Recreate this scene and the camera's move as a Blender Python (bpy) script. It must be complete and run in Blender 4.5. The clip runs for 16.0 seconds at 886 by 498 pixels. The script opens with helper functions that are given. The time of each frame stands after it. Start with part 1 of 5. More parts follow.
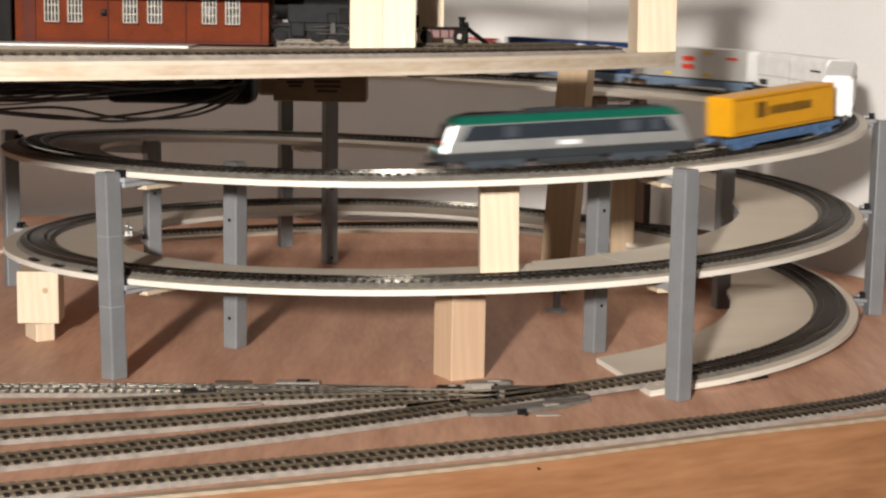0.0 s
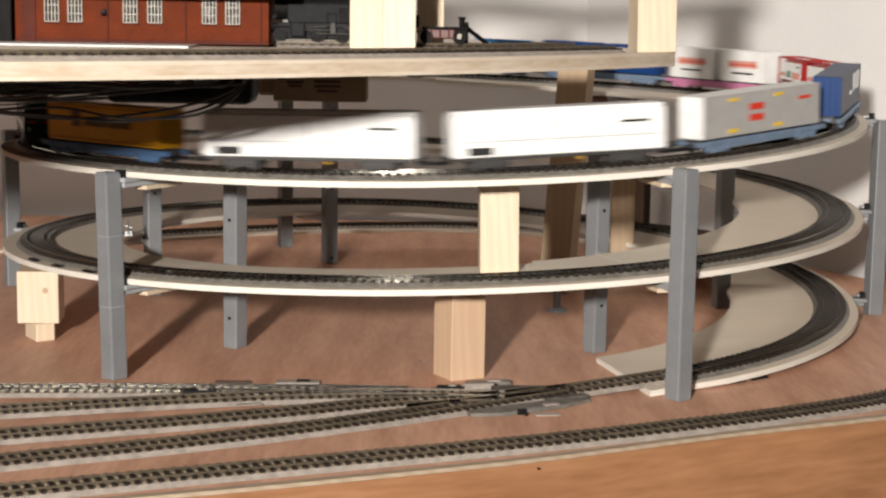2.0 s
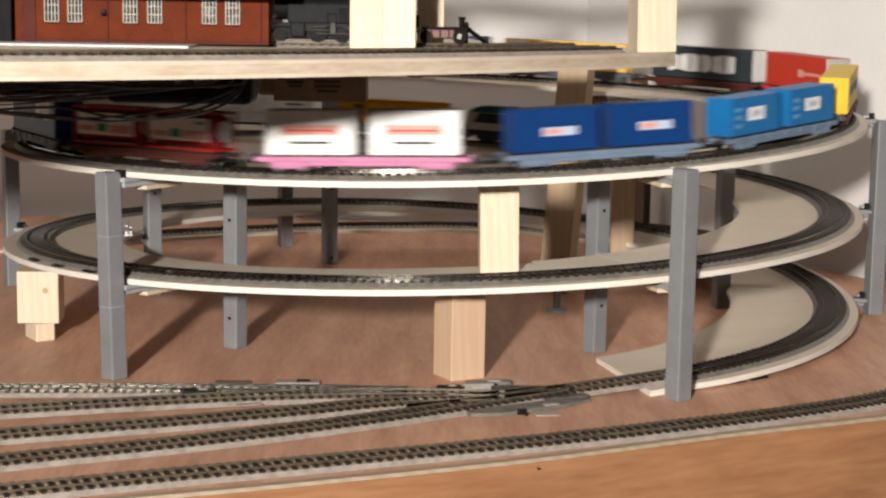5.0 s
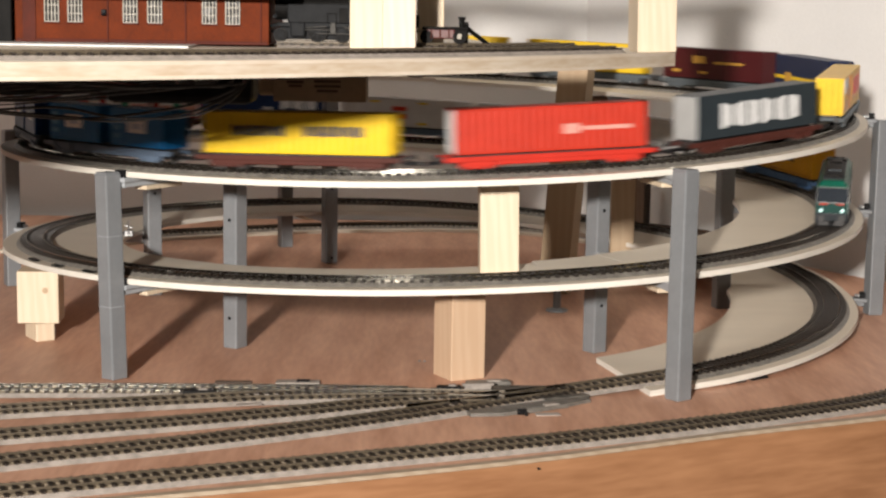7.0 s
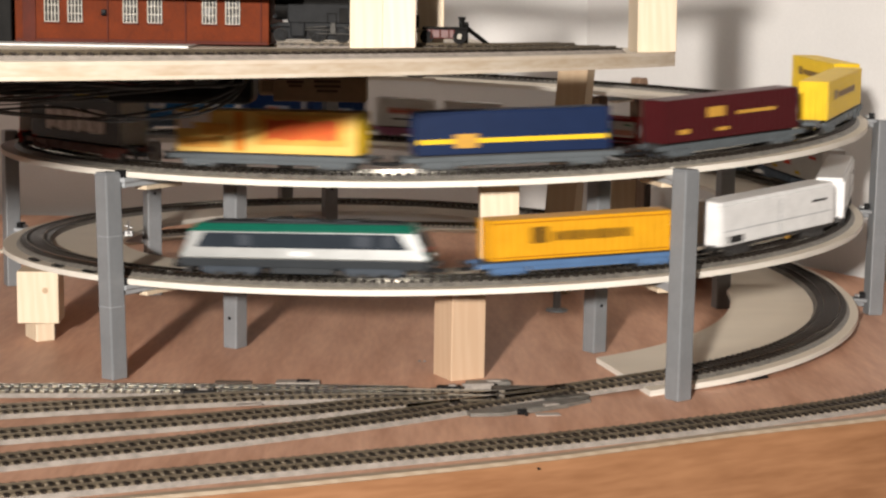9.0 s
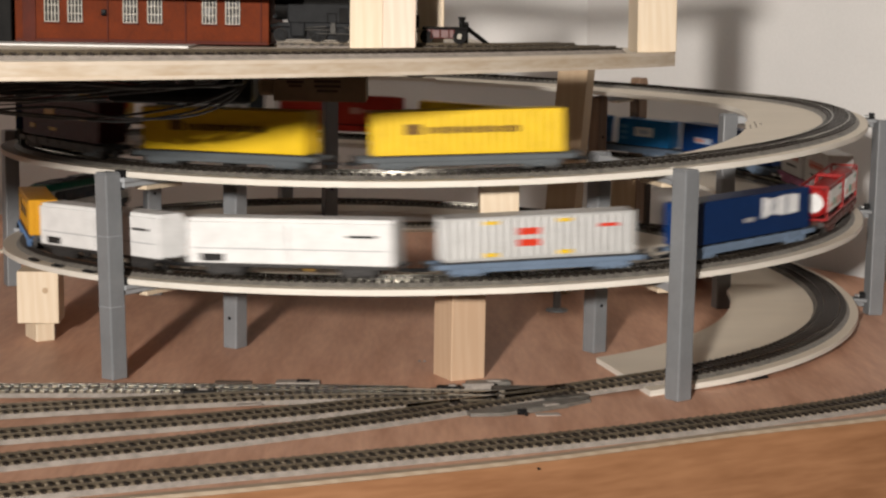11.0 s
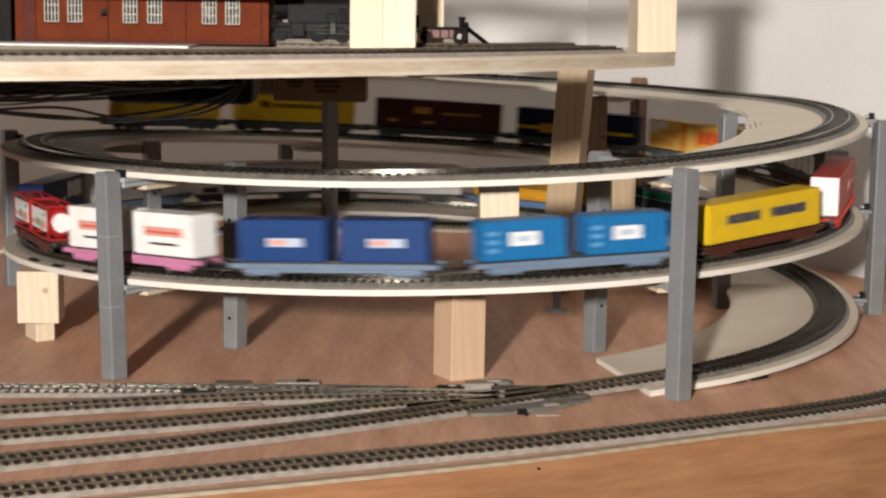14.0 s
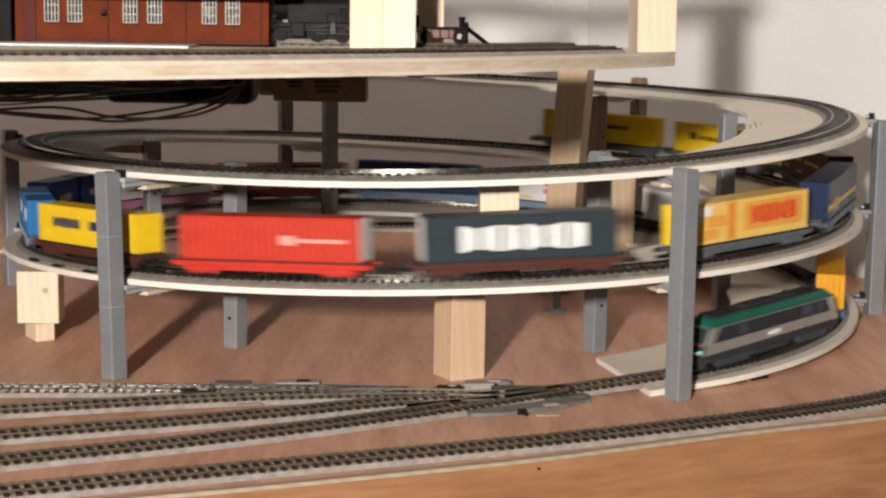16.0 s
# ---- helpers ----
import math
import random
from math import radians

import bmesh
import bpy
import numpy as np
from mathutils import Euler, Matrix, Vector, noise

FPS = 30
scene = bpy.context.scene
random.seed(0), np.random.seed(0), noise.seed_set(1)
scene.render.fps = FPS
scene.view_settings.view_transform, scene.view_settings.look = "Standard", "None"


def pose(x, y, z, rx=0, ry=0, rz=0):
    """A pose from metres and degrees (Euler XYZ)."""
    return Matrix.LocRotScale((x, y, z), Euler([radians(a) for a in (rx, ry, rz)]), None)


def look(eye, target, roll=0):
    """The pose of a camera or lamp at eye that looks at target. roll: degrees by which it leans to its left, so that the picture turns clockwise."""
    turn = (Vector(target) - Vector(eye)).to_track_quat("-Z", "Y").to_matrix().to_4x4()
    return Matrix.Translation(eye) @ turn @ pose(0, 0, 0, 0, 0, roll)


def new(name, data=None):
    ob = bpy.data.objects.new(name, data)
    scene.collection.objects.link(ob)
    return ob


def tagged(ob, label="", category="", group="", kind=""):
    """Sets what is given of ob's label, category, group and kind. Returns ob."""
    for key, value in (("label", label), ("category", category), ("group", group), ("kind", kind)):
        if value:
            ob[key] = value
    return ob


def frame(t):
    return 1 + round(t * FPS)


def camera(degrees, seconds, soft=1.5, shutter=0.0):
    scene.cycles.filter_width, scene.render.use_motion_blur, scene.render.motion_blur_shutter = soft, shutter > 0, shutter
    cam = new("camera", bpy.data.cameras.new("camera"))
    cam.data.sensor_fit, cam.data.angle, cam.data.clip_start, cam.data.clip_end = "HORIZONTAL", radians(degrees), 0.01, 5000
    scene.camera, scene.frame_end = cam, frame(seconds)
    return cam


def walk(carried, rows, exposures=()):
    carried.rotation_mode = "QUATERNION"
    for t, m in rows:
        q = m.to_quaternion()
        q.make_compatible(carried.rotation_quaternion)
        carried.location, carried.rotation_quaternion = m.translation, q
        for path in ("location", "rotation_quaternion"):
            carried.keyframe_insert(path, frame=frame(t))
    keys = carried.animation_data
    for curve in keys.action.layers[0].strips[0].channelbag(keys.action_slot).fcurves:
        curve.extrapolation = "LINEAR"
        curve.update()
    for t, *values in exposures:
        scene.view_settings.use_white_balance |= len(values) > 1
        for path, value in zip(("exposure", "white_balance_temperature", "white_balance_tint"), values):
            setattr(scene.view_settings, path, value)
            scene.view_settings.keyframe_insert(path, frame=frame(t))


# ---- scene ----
cam = camera(29.28, 16.0, soft=2.4, shutter=1.0)
EYE = Vector((0.0, -1.8985, 0.3478))
WAY = Vector((0.0061, 0.9892, -0.1467))
VIEW = look(EYE, EYE + WAY, 0.943)
walk(cam, [(0.0, VIEW), (16.0, VIEW)],
     [(0.0, -0.03), (4.2, -0.05), (6.3, 0.02), (9.2, 0.02), (10.5, -0.22), (11.3, -0.48), (11.5, -0.44), (12.0, -0.26), (12.5, -0.16), (14.0, -0.15), (14.5, -0.09), (16.0, -0.11)])

# ---- light ----
world = bpy.data.worlds.new("room_air")
scene.world = world
world.use_nodes = True
world.node_tree.nodes["Background"].inputs["Color"].default_value = (1.0, 0.93, 0.86, 1)
world.node_tree.nodes["Background"].inputs["Strength"].default_value = 0.004


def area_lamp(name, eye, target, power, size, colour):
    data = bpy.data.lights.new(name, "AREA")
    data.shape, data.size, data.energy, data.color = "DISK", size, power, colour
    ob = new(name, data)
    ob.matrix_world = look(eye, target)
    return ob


area_lamp("work_lamp", (-0.54, -3.36, 0.745), (0.02, 0.0, 0.12), 203, 0.14, (1.0, 0.93, 0.86))
# Added fill with no known source, lifts the shadows on the right wall.
area_lamp("wall_fill_lamp", (-0.75, 0.10, 1.72), (0.42, 0.48, 0.3), 7.5, 0.4, (1.0, 0.92, 0.83))


# ---- materials ----
MUTED = 0.72  # scales every base colour down, so bounce light fills the shade less


def material(name, colour, rough=0.6, metal=0.0, vary=0.15, scale=60.0, bump=0.1, stretch=(1, 1, 1), second=None,
             fine=6.0, island=False, spec=0.5, rand=0.0, turn=0):
    """Base colour varied at two scales, roughness variation and fine relief."""
    colour = tuple(MUTED * c for c in colour)
    second = second and tuple(MUTED * c for c in second)
    m = bpy.data.materials.new(name)
    m.use_nodes = True
    n, l = m.node_tree.nodes, m.node_tree.links
    b = n["Principled BSDF"]
    b.inputs["Metallic"].default_value = metal
    b.inputs["Specular IOR Level"].default_value = spec
    co = n.new("ShaderNodeTexCoord")
    mp = n.new("ShaderNodeMapping")
    mp.inputs["Scale"].default_value = stretch
    mp.inputs["Rotation"].default_value = (0, 0, radians(turn))
    l.new(co.outputs["Object"], mp.inputs["Vector"])
    big, small = n.new("ShaderNodeTexNoise"), n.new("ShaderNodeTexNoise")
    for node, s, d in ((big, scale, 3.0), (small, scale * fine, 4.0)):
        node.inputs["Scale"].default_value, node.inputs["Detail"].default_value = s, d
        l.new(mp.outputs["Vector"], node.inputs["Vector"])
    mix = n.new("ShaderNodeMix")
    mix.data_type = "FLOAT"
    mix.inputs["Factor"].default_value = 0.4
    l.new(big.outputs["Fac"], mix.inputs["A"])
    l.new(small.outputs["Fac"], mix.inputs["B"])
    fac = mix.outputs["Result"]
    if rand:
        info = n.new("ShaderNodeNewGeometry" if island else "ShaderNodeObjectInfo")
        add = n.new("ShaderNodeMath")
        add.operation = "MULTIPLY_ADD"
        add.inputs[1].default_value = rand
        l.new(info.outputs["Random Per Island" if island else "Random"], add.inputs[0])
        l.new(fac, add.inputs[2])
        fac = add.outputs[0]
    ramp = n.new("ShaderNodeValToRGB")
    dark = second or tuple(c * (1 - 2 * vary) for c in colour)
    light = colour if second else tuple(min(1, c * (1 + vary)) for c in colour)
    ramp.color_ramp.elements[0].position, ramp.color_ramp.elements[1].position = 0.36, 0.64
    ramp.color_ramp.elements[0].color = (*dark, 1)
    ramp.color_ramp.elements[1].color = (*light, 1)
    l.new(fac, ramp.inputs["Fac"])
    l.new(ramp.outputs["Color"], b.inputs["Base Color"])
    rr = n.new("ShaderNodeMapRange")
    rr.inputs["To Min"].default_value, rr.inputs["To Max"].default_value = max(0.02, rough - 0.1), min(1, rough + 0.1)
    l.new(small.outputs["Fac"], rr.inputs["Value"])
    l.new(rr.outputs["Result"], b.inputs["Roughness"])
    if bump:
        bp = n.new("ShaderNodeBump")
        bp.inputs["Strength"].default_value, bp.inputs["Distance"].default_value = bump, 0.001
        l.new(small.outputs["Fac"], bp.inputs["Height"])
        l.new(bp.outputs["Normal"], b.inputs["Normal"])
    return m


def wood(name, light, dark, rings=90.0, along=(1, 1, 0.06), rough=0.6):
    """Sawn softwood: grain bands drawn out along one axis, wavy, with fine fibre."""
    light, dark = (tuple(MUTED * c for c in col) for col in (light, dark))
    m = bpy.data.materials.new(name)
    m.use_nodes = True
    n, l = m.node_tree.nodes, m.node_tree.links
    b = n["Principled BSDF"]
    co, mp = n.new("ShaderNodeTexCoord"), n.new("ShaderNodeMapping")
    mp.inputs["Scale"].default_value = along
    l.new(co.outputs["Object"], mp.inputs["Vector"])
    wave = n.new("ShaderNodeTexWave")
    wave.wave_type, wave.rings_direction = "BANDS", "X"
    wave.bands_direction = "DIAGONAL"
    wave.inputs["Scale"].default_value = rings
    wave.inputs["Distortion"].default_value = 4.0
    wave.inputs["Detail Scale"].default_value = 1.5
    l.new(mp.outputs["Vector"], wave.inputs["Vector"])
    fib = n.new("ShaderNodeTexNoise")
    fib.inputs["Scale"].default_value, fib.inputs["Detail"].default_value = rings * 6, 4
    l.new(mp.outputs["Vector"], fib.inputs["Vector"])
    info = n.new("ShaderNodeObjectInfo")
    mix = n.new("ShaderNodeMath")
    mix.operation = "MULTIPLY_ADD"
    mix.inputs[1].default_value = 0.55
    l.new(wave.outputs["Fac"], mix.inputs[0])
    l.new(fib.outputs["Fac"], mix.inputs[2])
    ramp = n.new("ShaderNodeValToRGB")
    ramp.color_ramp.elements[0].position, ramp.color_ramp.elements[1].position = 0.35, 1.0
    ramp.color_ramp.elements[0].color, ramp.color_ramp.elements[1].color = (*light, 1), (*dark, 1)
    l.new(mix.outputs[0], ramp.inputs["Fac"])
    hue = n.new("ShaderNodeHueSaturation")
    val = n.new("ShaderNodeMapRange")
    val.inputs["To Min"].default_value, val.inputs["To Max"].default_value = 0.92, 1.05
    l.new(info.outputs["Random"], val.inputs["Value"])
    l.new(val.outputs["Result"], hue.inputs["Value"])
    l.new(ramp.outputs["Color"], hue.inputs["Color"])
    l.new(hue.outputs["Color"], b.inputs["Base Color"])
    b.inputs["Roughness"].default_value = rough
    bp = n.new("ShaderNodeBump")
    bp.inputs["Strength"].default_value, bp.inputs["Distance"].default_value = 0.15, 0.001
    l.new(fib.outputs["Fac"], bp.inputs["Height"])
    l.new(bp.outputs["Normal"], b.inputs["Normal"])
    return m


WALL = material("wall_paint", (0.84, 0.825, 0.805), 0.9, vary=0.03, scale=5, bump=0.15, fine=60)
# Out of view; coloured dark so the room throws little light back.
CEIL = material("ceiling_paint", (0.22, 0.2, 0.18), 0.9, vary=0.03, scale=5)
DIMWALL = material("unseen_dark_wall", (0.11, 0.09, 0.075), 0.8, vary=0.1, scale=6)
FLOOR = material("floor_lino", (0.10, 0.08, 0.065), 0.6, vary=0.1, scale=8)
TABLE = material("table_plywood", (0.83, 0.485, 0.335), 0.5, scale=34, bump=0.25, stretch=(1, 0.16, 1), second=(0.57, 0.305, 0.198), fine=6, spec=0.25, turn=35)
FASCIA = material("fascia_veneer", (0.39, 0.193, 0.093), 0.45, scale=28, bump=0.12, stretch=(0.22, 0.22, 1.6), second=(0.27, 0.123, 0.055), fine=5)
EDGE = wood("edge_strip_wood", (0.46, 0.37, 0.27), (0.38, 0.29, 0.2), 60, (0.1, 1, 1))
PLY = material("birch_plywood", (0.82, 0.73, 0.60), 0.55, vary=0.03, scale=12, bump=0.08, stretch=(1, 3, 1), fine=12)
PLYEDGE = material("plywood_cut_edge", (0.84, 0.79, 0.70), 0.7, vary=0.06, scale=30, bump=0.2, stretch=(1, 1, 14), fine=5)
DECKEDGE = material("deck_cut_edge", (0.64, 0.55, 0.44), 0.75, scale=55, bump=0.3, stretch=(0.35, 0.35, 1.4), second=(0.52, 0.41, 0.29), fine=4)
DECKPLY = material("deck_face_ply", (0.72, 0.63, 0.52), 0.7, scale=70, bump=0.25, stretch=(0.3, 0.3, 1.4), second=(0.60, 0.49, 0.37), fine=5)
# Deck underside coloured dark to deepen the shade beneath it.
UNDERSIDE = material("darkened_underside", (0.16, 0.11, 0.07), 0.8, vary=0.15, scale=20, bump=0.2, stretch=(1, 4, 1))
PINE = wood("sawn_pine", (0.77, 0.645, 0.48), (0.71, 0.57, 0.405), 70)
PINKPINE = wood("pinkish_pine", (0.80, 0.67, 0.545), (0.74, 0.58, 0.455), 80)
TANPINE = wood("planed_tan_pine", (0.67, 0.475, 0.32), (0.625, 0.43, 0.28), 60)
OLDPINE = wood("old_pine", (0.46, 0.335, 0.205), (0.42, 0.295, 0.175), 60)
BROWNPOST = wood("brown_stained_post", (0.25, 0.155, 0.10), (0.20, 0.12, 0.075), 60)
GREY = material("grey_plastic", (0.215, 0.225, 0.235), 0.36, vary=0.05, scale=40, bump=0.05)
PALEGREY = material("pale_grey_plastic", (0.42, 0.44, 0.46), 0.45, vary=0.05, scale=40, bump=0.05)
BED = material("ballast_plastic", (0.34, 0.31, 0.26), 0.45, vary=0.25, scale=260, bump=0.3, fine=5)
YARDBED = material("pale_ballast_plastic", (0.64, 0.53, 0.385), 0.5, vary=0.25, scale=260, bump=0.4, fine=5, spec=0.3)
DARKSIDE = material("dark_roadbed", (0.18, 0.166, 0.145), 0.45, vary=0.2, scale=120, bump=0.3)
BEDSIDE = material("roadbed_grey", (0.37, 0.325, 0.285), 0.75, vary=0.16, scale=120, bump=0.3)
SLEEPER = material("sleeper_plastic", (0.022, 0.017, 0.014), 0.42, vary=0.2, scale=200, bump=0.15, spec=0.2, rand=0.2)
SLEEPERS = material("sleeper_plastic_joined", (0.022, 0.017, 0.014), 0.42, vary=0.2, scale=200, bump=0.15, spec=0.2, rand=0.2, island=True)
RAIL = material("nickel_rail", (0.42, 0.40, 0.35), 0.13, metal=1.0, vary=0.2, scale=80, bump=0.05)
YARDRAIL = material("tarnished_rail", (0.135, 0.108, 0.075), 0.34, metal=0.3, vary=0.2, scale=80, bump=0.05)
STEEL = material("zinc_steel", (0.6, 0.6, 0.6), 0.3, metal=1.0, vary=0.1, scale=100)
BLACK = material("black_plastic", (0.012, 0.012, 0.013), 0.55, spec=0.1, vary=0.2, scale=90, bump=0.1)
DARKWOOD = material("dark_brown", (0.06, 0.035, 0.02), 0.7, vary=0.2, scale=40, stretch=(1, 1, .2))
CARD = material("brown_cardboard", (0.30, 0.24, 0.155), 0.85, vary=0.08, scale=25, bump=0.15)
WIRE = material("black_wire", (0.012, 0.011, 0.011), 0.45, vary=0.1, scale=90)
REDWIRE = material("red_wire", (0.12, 0.015, 0.012), 0.45, vary=0.1, scale=90)
BRICKRED = material("red_brick_shell", (0.128, 0.0225, 0.0045), 0.7, spec=0.1, vary=0.14, scale=45, bump=0.25, fine=9)
DARKRED = material("dark_red_shell", (0.085, 0.016, 0.008), 0.7, spec=0.15, vary=0.14, scale=45, bump=0.2)
FRAMEWHITE = material("cream_window_bars", (0.38, 0.35, 0.29), 0.6, vary=0.06, scale=60)
GLASSDARK = material("dark_glazing", (0.02, 0.02, 0.02), 0.12, vary=0.2, scale=30)
PAPER = material("white_paper", (0.8, 0.79, 0.76), 0.8, vary=0.03, scale=50)


def paint(name, colour, rough=0.42, vary=0.06):
    return material(name, colour, rough, vary=vary, scale=70, bump=0.05, spec=0.17)


# ---- mesh tools ----
def box(bm, sx, sy, sz, m=None, bevel=0.0, mat=0):
    """A box centred on x and y, standing on z = 0 of m."""
    out = bmesh.ops.create_cube(bm, size=1.0, matrix=(m or Matrix()) @ Matrix.Translation((0, 0, sz / 2)) @ Matrix.Diagonal((sx, sy, sz, 1)))
    vs = out["verts"]
    fs = {f for v in vs for f in v.link_faces}
    for f in fs:
        f.material_index = mat
    if bevel:
        es = {e for v in vs for e in v.link_edges}
        got = bmesh.ops.bevel(bm, geom=list(es), offset=bevel, segments=2, profile=0.5, affect="EDGES")
        for f in got["faces"]:
            f.material_index = mat
    return bm


def tube(bm, r, h, m=None, seg=20, r2=None):
    """A cylinder or cone standing on z = 0 of m."""
    bmesh.ops.create_cone(bm, cap_ends=True, segments=seg, radius1=r, radius2=r if r2 is None else r2, depth=h,
                          matrix=(m or Matrix()) @ Matrix.Translation((0, 0, h / 2)))
    return bm


def sweep(bm, pts, prof, closed_ends=True, mats=None):
    """Sweeps the closed outline prof, pairs of (sideways, up), along pts; left of travel is positive."""
    rows = []
    for i, p in enumerate(pts):
        a, b = pts[max(0, i - 1)], pts[min(len(pts) - 1, i + 1)]
        d = Vector(b) - Vector(a)
        side = Vector((-d.y, d.x, 0)).normalized()
        rows.append([bm.verts.new(Vector(p) + side * u + Vector((0, 0, v))) for u, v in prof])
    k = len(prof)
    for a, b in zip(rows, rows[1:]):
        for j in range(k):
            f = bm.faces.new((a[j], a[(j + 1) % k], b[(j + 1) % k], b[j]))
            if mats:
                f.material_index = mats[j]
    if closed_ends:
        bm.faces.new(rows[0][::-1])
        bm.faces.new(rows[-1])
    return bm


def spline(pts, step=0.01):
    """Smooth way through plan points, evenly stepped."""
    P = [Vector(p) for p in pts]
    P = [2 * P[0] - P[1]] + P + [2 * P[-1] - P[-2]]
    out = []
    for a, b, c, d in zip(P, P[1:], P[2:], P[3:]):
        n = max(2, round((c - b).length / step))
        for i in range(n):
            t = i / n
            out.append(0.5 * (2 * b + (c - a) * t + (2 * a - 5 * b + 4 * c - d) * t * t + (3 * b - a - 3 * c + d) * t ** 3))
    out.append(P[-2])
    return out


def mesh_of(name, bm, mats, smooth=False):
    bmesh.ops.recalc_face_normals(bm, faces=bm.faces)
    me = bpy.data.meshes.new(name)
    bm.to_mesh(me)
    bm.free()
    for m in (mats if isinstance(mats, (list, tuple)) else [mats]):
        me.materials.append(m)
    if smooth:
        for p in me.polygons:
            p.use_smooth = True
    return me


def part(name, bm, mats, parent, label="", m=None, smooth=False):
    ob = new(name, mesh_of(name, bm, mats, smooth))
    ob.parent = parent
    if m is not None:
        ob.matrix_local = m
    return tagged(ob, label) if label else ob


def thing(name, label, category, group="", kind="", m=None, bm=None, mats=None, smooth=False):
    ob = new(name, mesh_of(name, bm, mats, smooth) if bm else None)
    if m is not None:
        ob.matrix_world = m
    return tagged(ob, label, category, group, kind)


def slab(bm, plan, z0, z1, mats=(0, 0, 1)):
    """An upright prism over a plan outline: top, bottom and side materials."""
    lo = [bm.verts.new((x, y, z0)) for x, y in plan]
    hi = [bm.verts.new((x, y, z1)) for x, y in plan]
    bm.faces.new(hi).material_index = mats[0]
    bm.faces.new(lo[::-1]).material_index = mats[1]
    for i in range(len(plan)):
        j = (i + 1) % len(plan)
        bm.faces.new((lo[i], lo[j], hi[j], hi[i])).material_index = mats[2]
    return bm


# ---- the room ----
CORNER, RIGHT = (0.235, 0.76), (0.80, -0.10)


def room():
    t = 0.12
    walls = [("wall_back", (-2.9, 0.76), CORNER), ("wall_right", CORNER, RIGHT), ("wall_side", RIGHT, (2.4, -2.6)),
             ("wall_far", (2.4, -2.6), (2.4, -6.4)), ("wall_front", (2.4, -6.4), (-2.9, -6.4)), ("wall_left", (-2.9, -6.4), (-2.9, 0.76))]
    for name, a, b in walls:
        a, b = Vector((*a, 0)), Vector((*b, 0))
        d = (b - a).normalized()
        out = Vector((-d.y, d.x, 0)) * t
        bm = bmesh.new()
        slab(bm, [(p.x, p.y) for p in (a, b, b + out, a + out)], -0.9, 1.8, (0, 0, 0))
        near = name in ("wall_back", "wall_right")
        thing(name, "plain off-white painted plaster wall" if near else "unseen dark wall closing the room", "wall", kind="structure", bm=bm, mats=WALL if near else DIMWALL)
    for name, z0, z1, mat, lab in (("floor", -1.0, -0.9, FLOOR, "brown linoleum floor below the layout"), ("ceiling", 1.8, 1.9, CEIL, "plain dim grey ceiling")):
        bm = bmesh.new()
        slab(bm, [(-3, -6.6), (2.6, -6.6), (2.6, 0.9), (-3, 0.9)], z0, z1, (0, 0, 0))
        thing(name, lab, name, kind="structure", bm=bm, mats=mat)


room()

# front edge of the layout table, from left to right
EDGE_LINE = spline([(-2.4, -1.62, 0), (-1.2, -1.14, 0), (-0.6, -0.905, 0), (-0.239, -0.765, 0), (-0.144, -0.730, 0), (0.010, -0.667, 0), (0.104, -0.6245, 0), (0.248, -0.5495, 0), (0.389, -0.485, 0),
                    (0.50, -0.425, 0), (0.74, -0.24, 0)], 0.05)


def table():
    top = tagged(new("layout_table"), "brown plywood layout table with veneered front board", "table")
    plan = [(p.x, p.y) for p in EDGE_LINE] + [(0.79, -0.11), (0.235, 0.74), (-2.6, 0.74), (-2.6, -1.62)]
    bm = bmesh.new()
    slab(bm, plan, -0.018, 0.0, (0, 0, 0))
    part("tabletop", bm, TABLE, top, "reddish-brown plywood top")
    bm = bmesh.new()
    sweep(bm, EDGE_LINE, [(0.003, -0.0026), (0.003, 0.0005), (-0.0045, 0.0005), (-0.0045, -0.0026)])
    part("edge_strip", bm, EDGE, top, "pale wooden edge strip")
    bm = bmesh.new()
    sweep(bm, EDGE_LINE, [(0.0, -0.0185), (-0.0003, -0.0185), (-0.0003, -0.003), (-0.004, -0.003), (-0.004, -0.17), (0.0, -0.17)])
    part("fascia", bm, FASCIA, top, "orange-brown veneered front board")
    for x, y in ((-2.3, -1.4), (-2.3, 0.6), (0.1, 0.55), (0.3, -0.35)):
        bm = bmesh.new()
        box(bm, 0.06, 0.06, 0.882, pose(x, y, -0.9), 0.003)
        part("leg", bm, OLDPINE, top)
    for x, y, z in ((0.0835, -0.6385, -0.0078),):
        bm = bmesh.new()
        tube(bm, 0.0010, 0.002, pose(x, y, z, 90, 0, 24), 8)
        part("nail_hole", bm, BLACK, top, "dark nail hole")


table()

# ---- the spiral ----
R, RISE = 0.4375, 0.0115
KNOTS = [(-270, 0.2633), (-180, 0.2356), (-135, 0.2262), (-90, 0.2224), (0, 0.1886), (90, 0.1774), (180, 0.1443), (270, 0.1206), (360, 0.0956),
         (450, 0.0726), (540, 0.0566), (630, 0.0196), (690, 0.0015), (780, -0.02)]


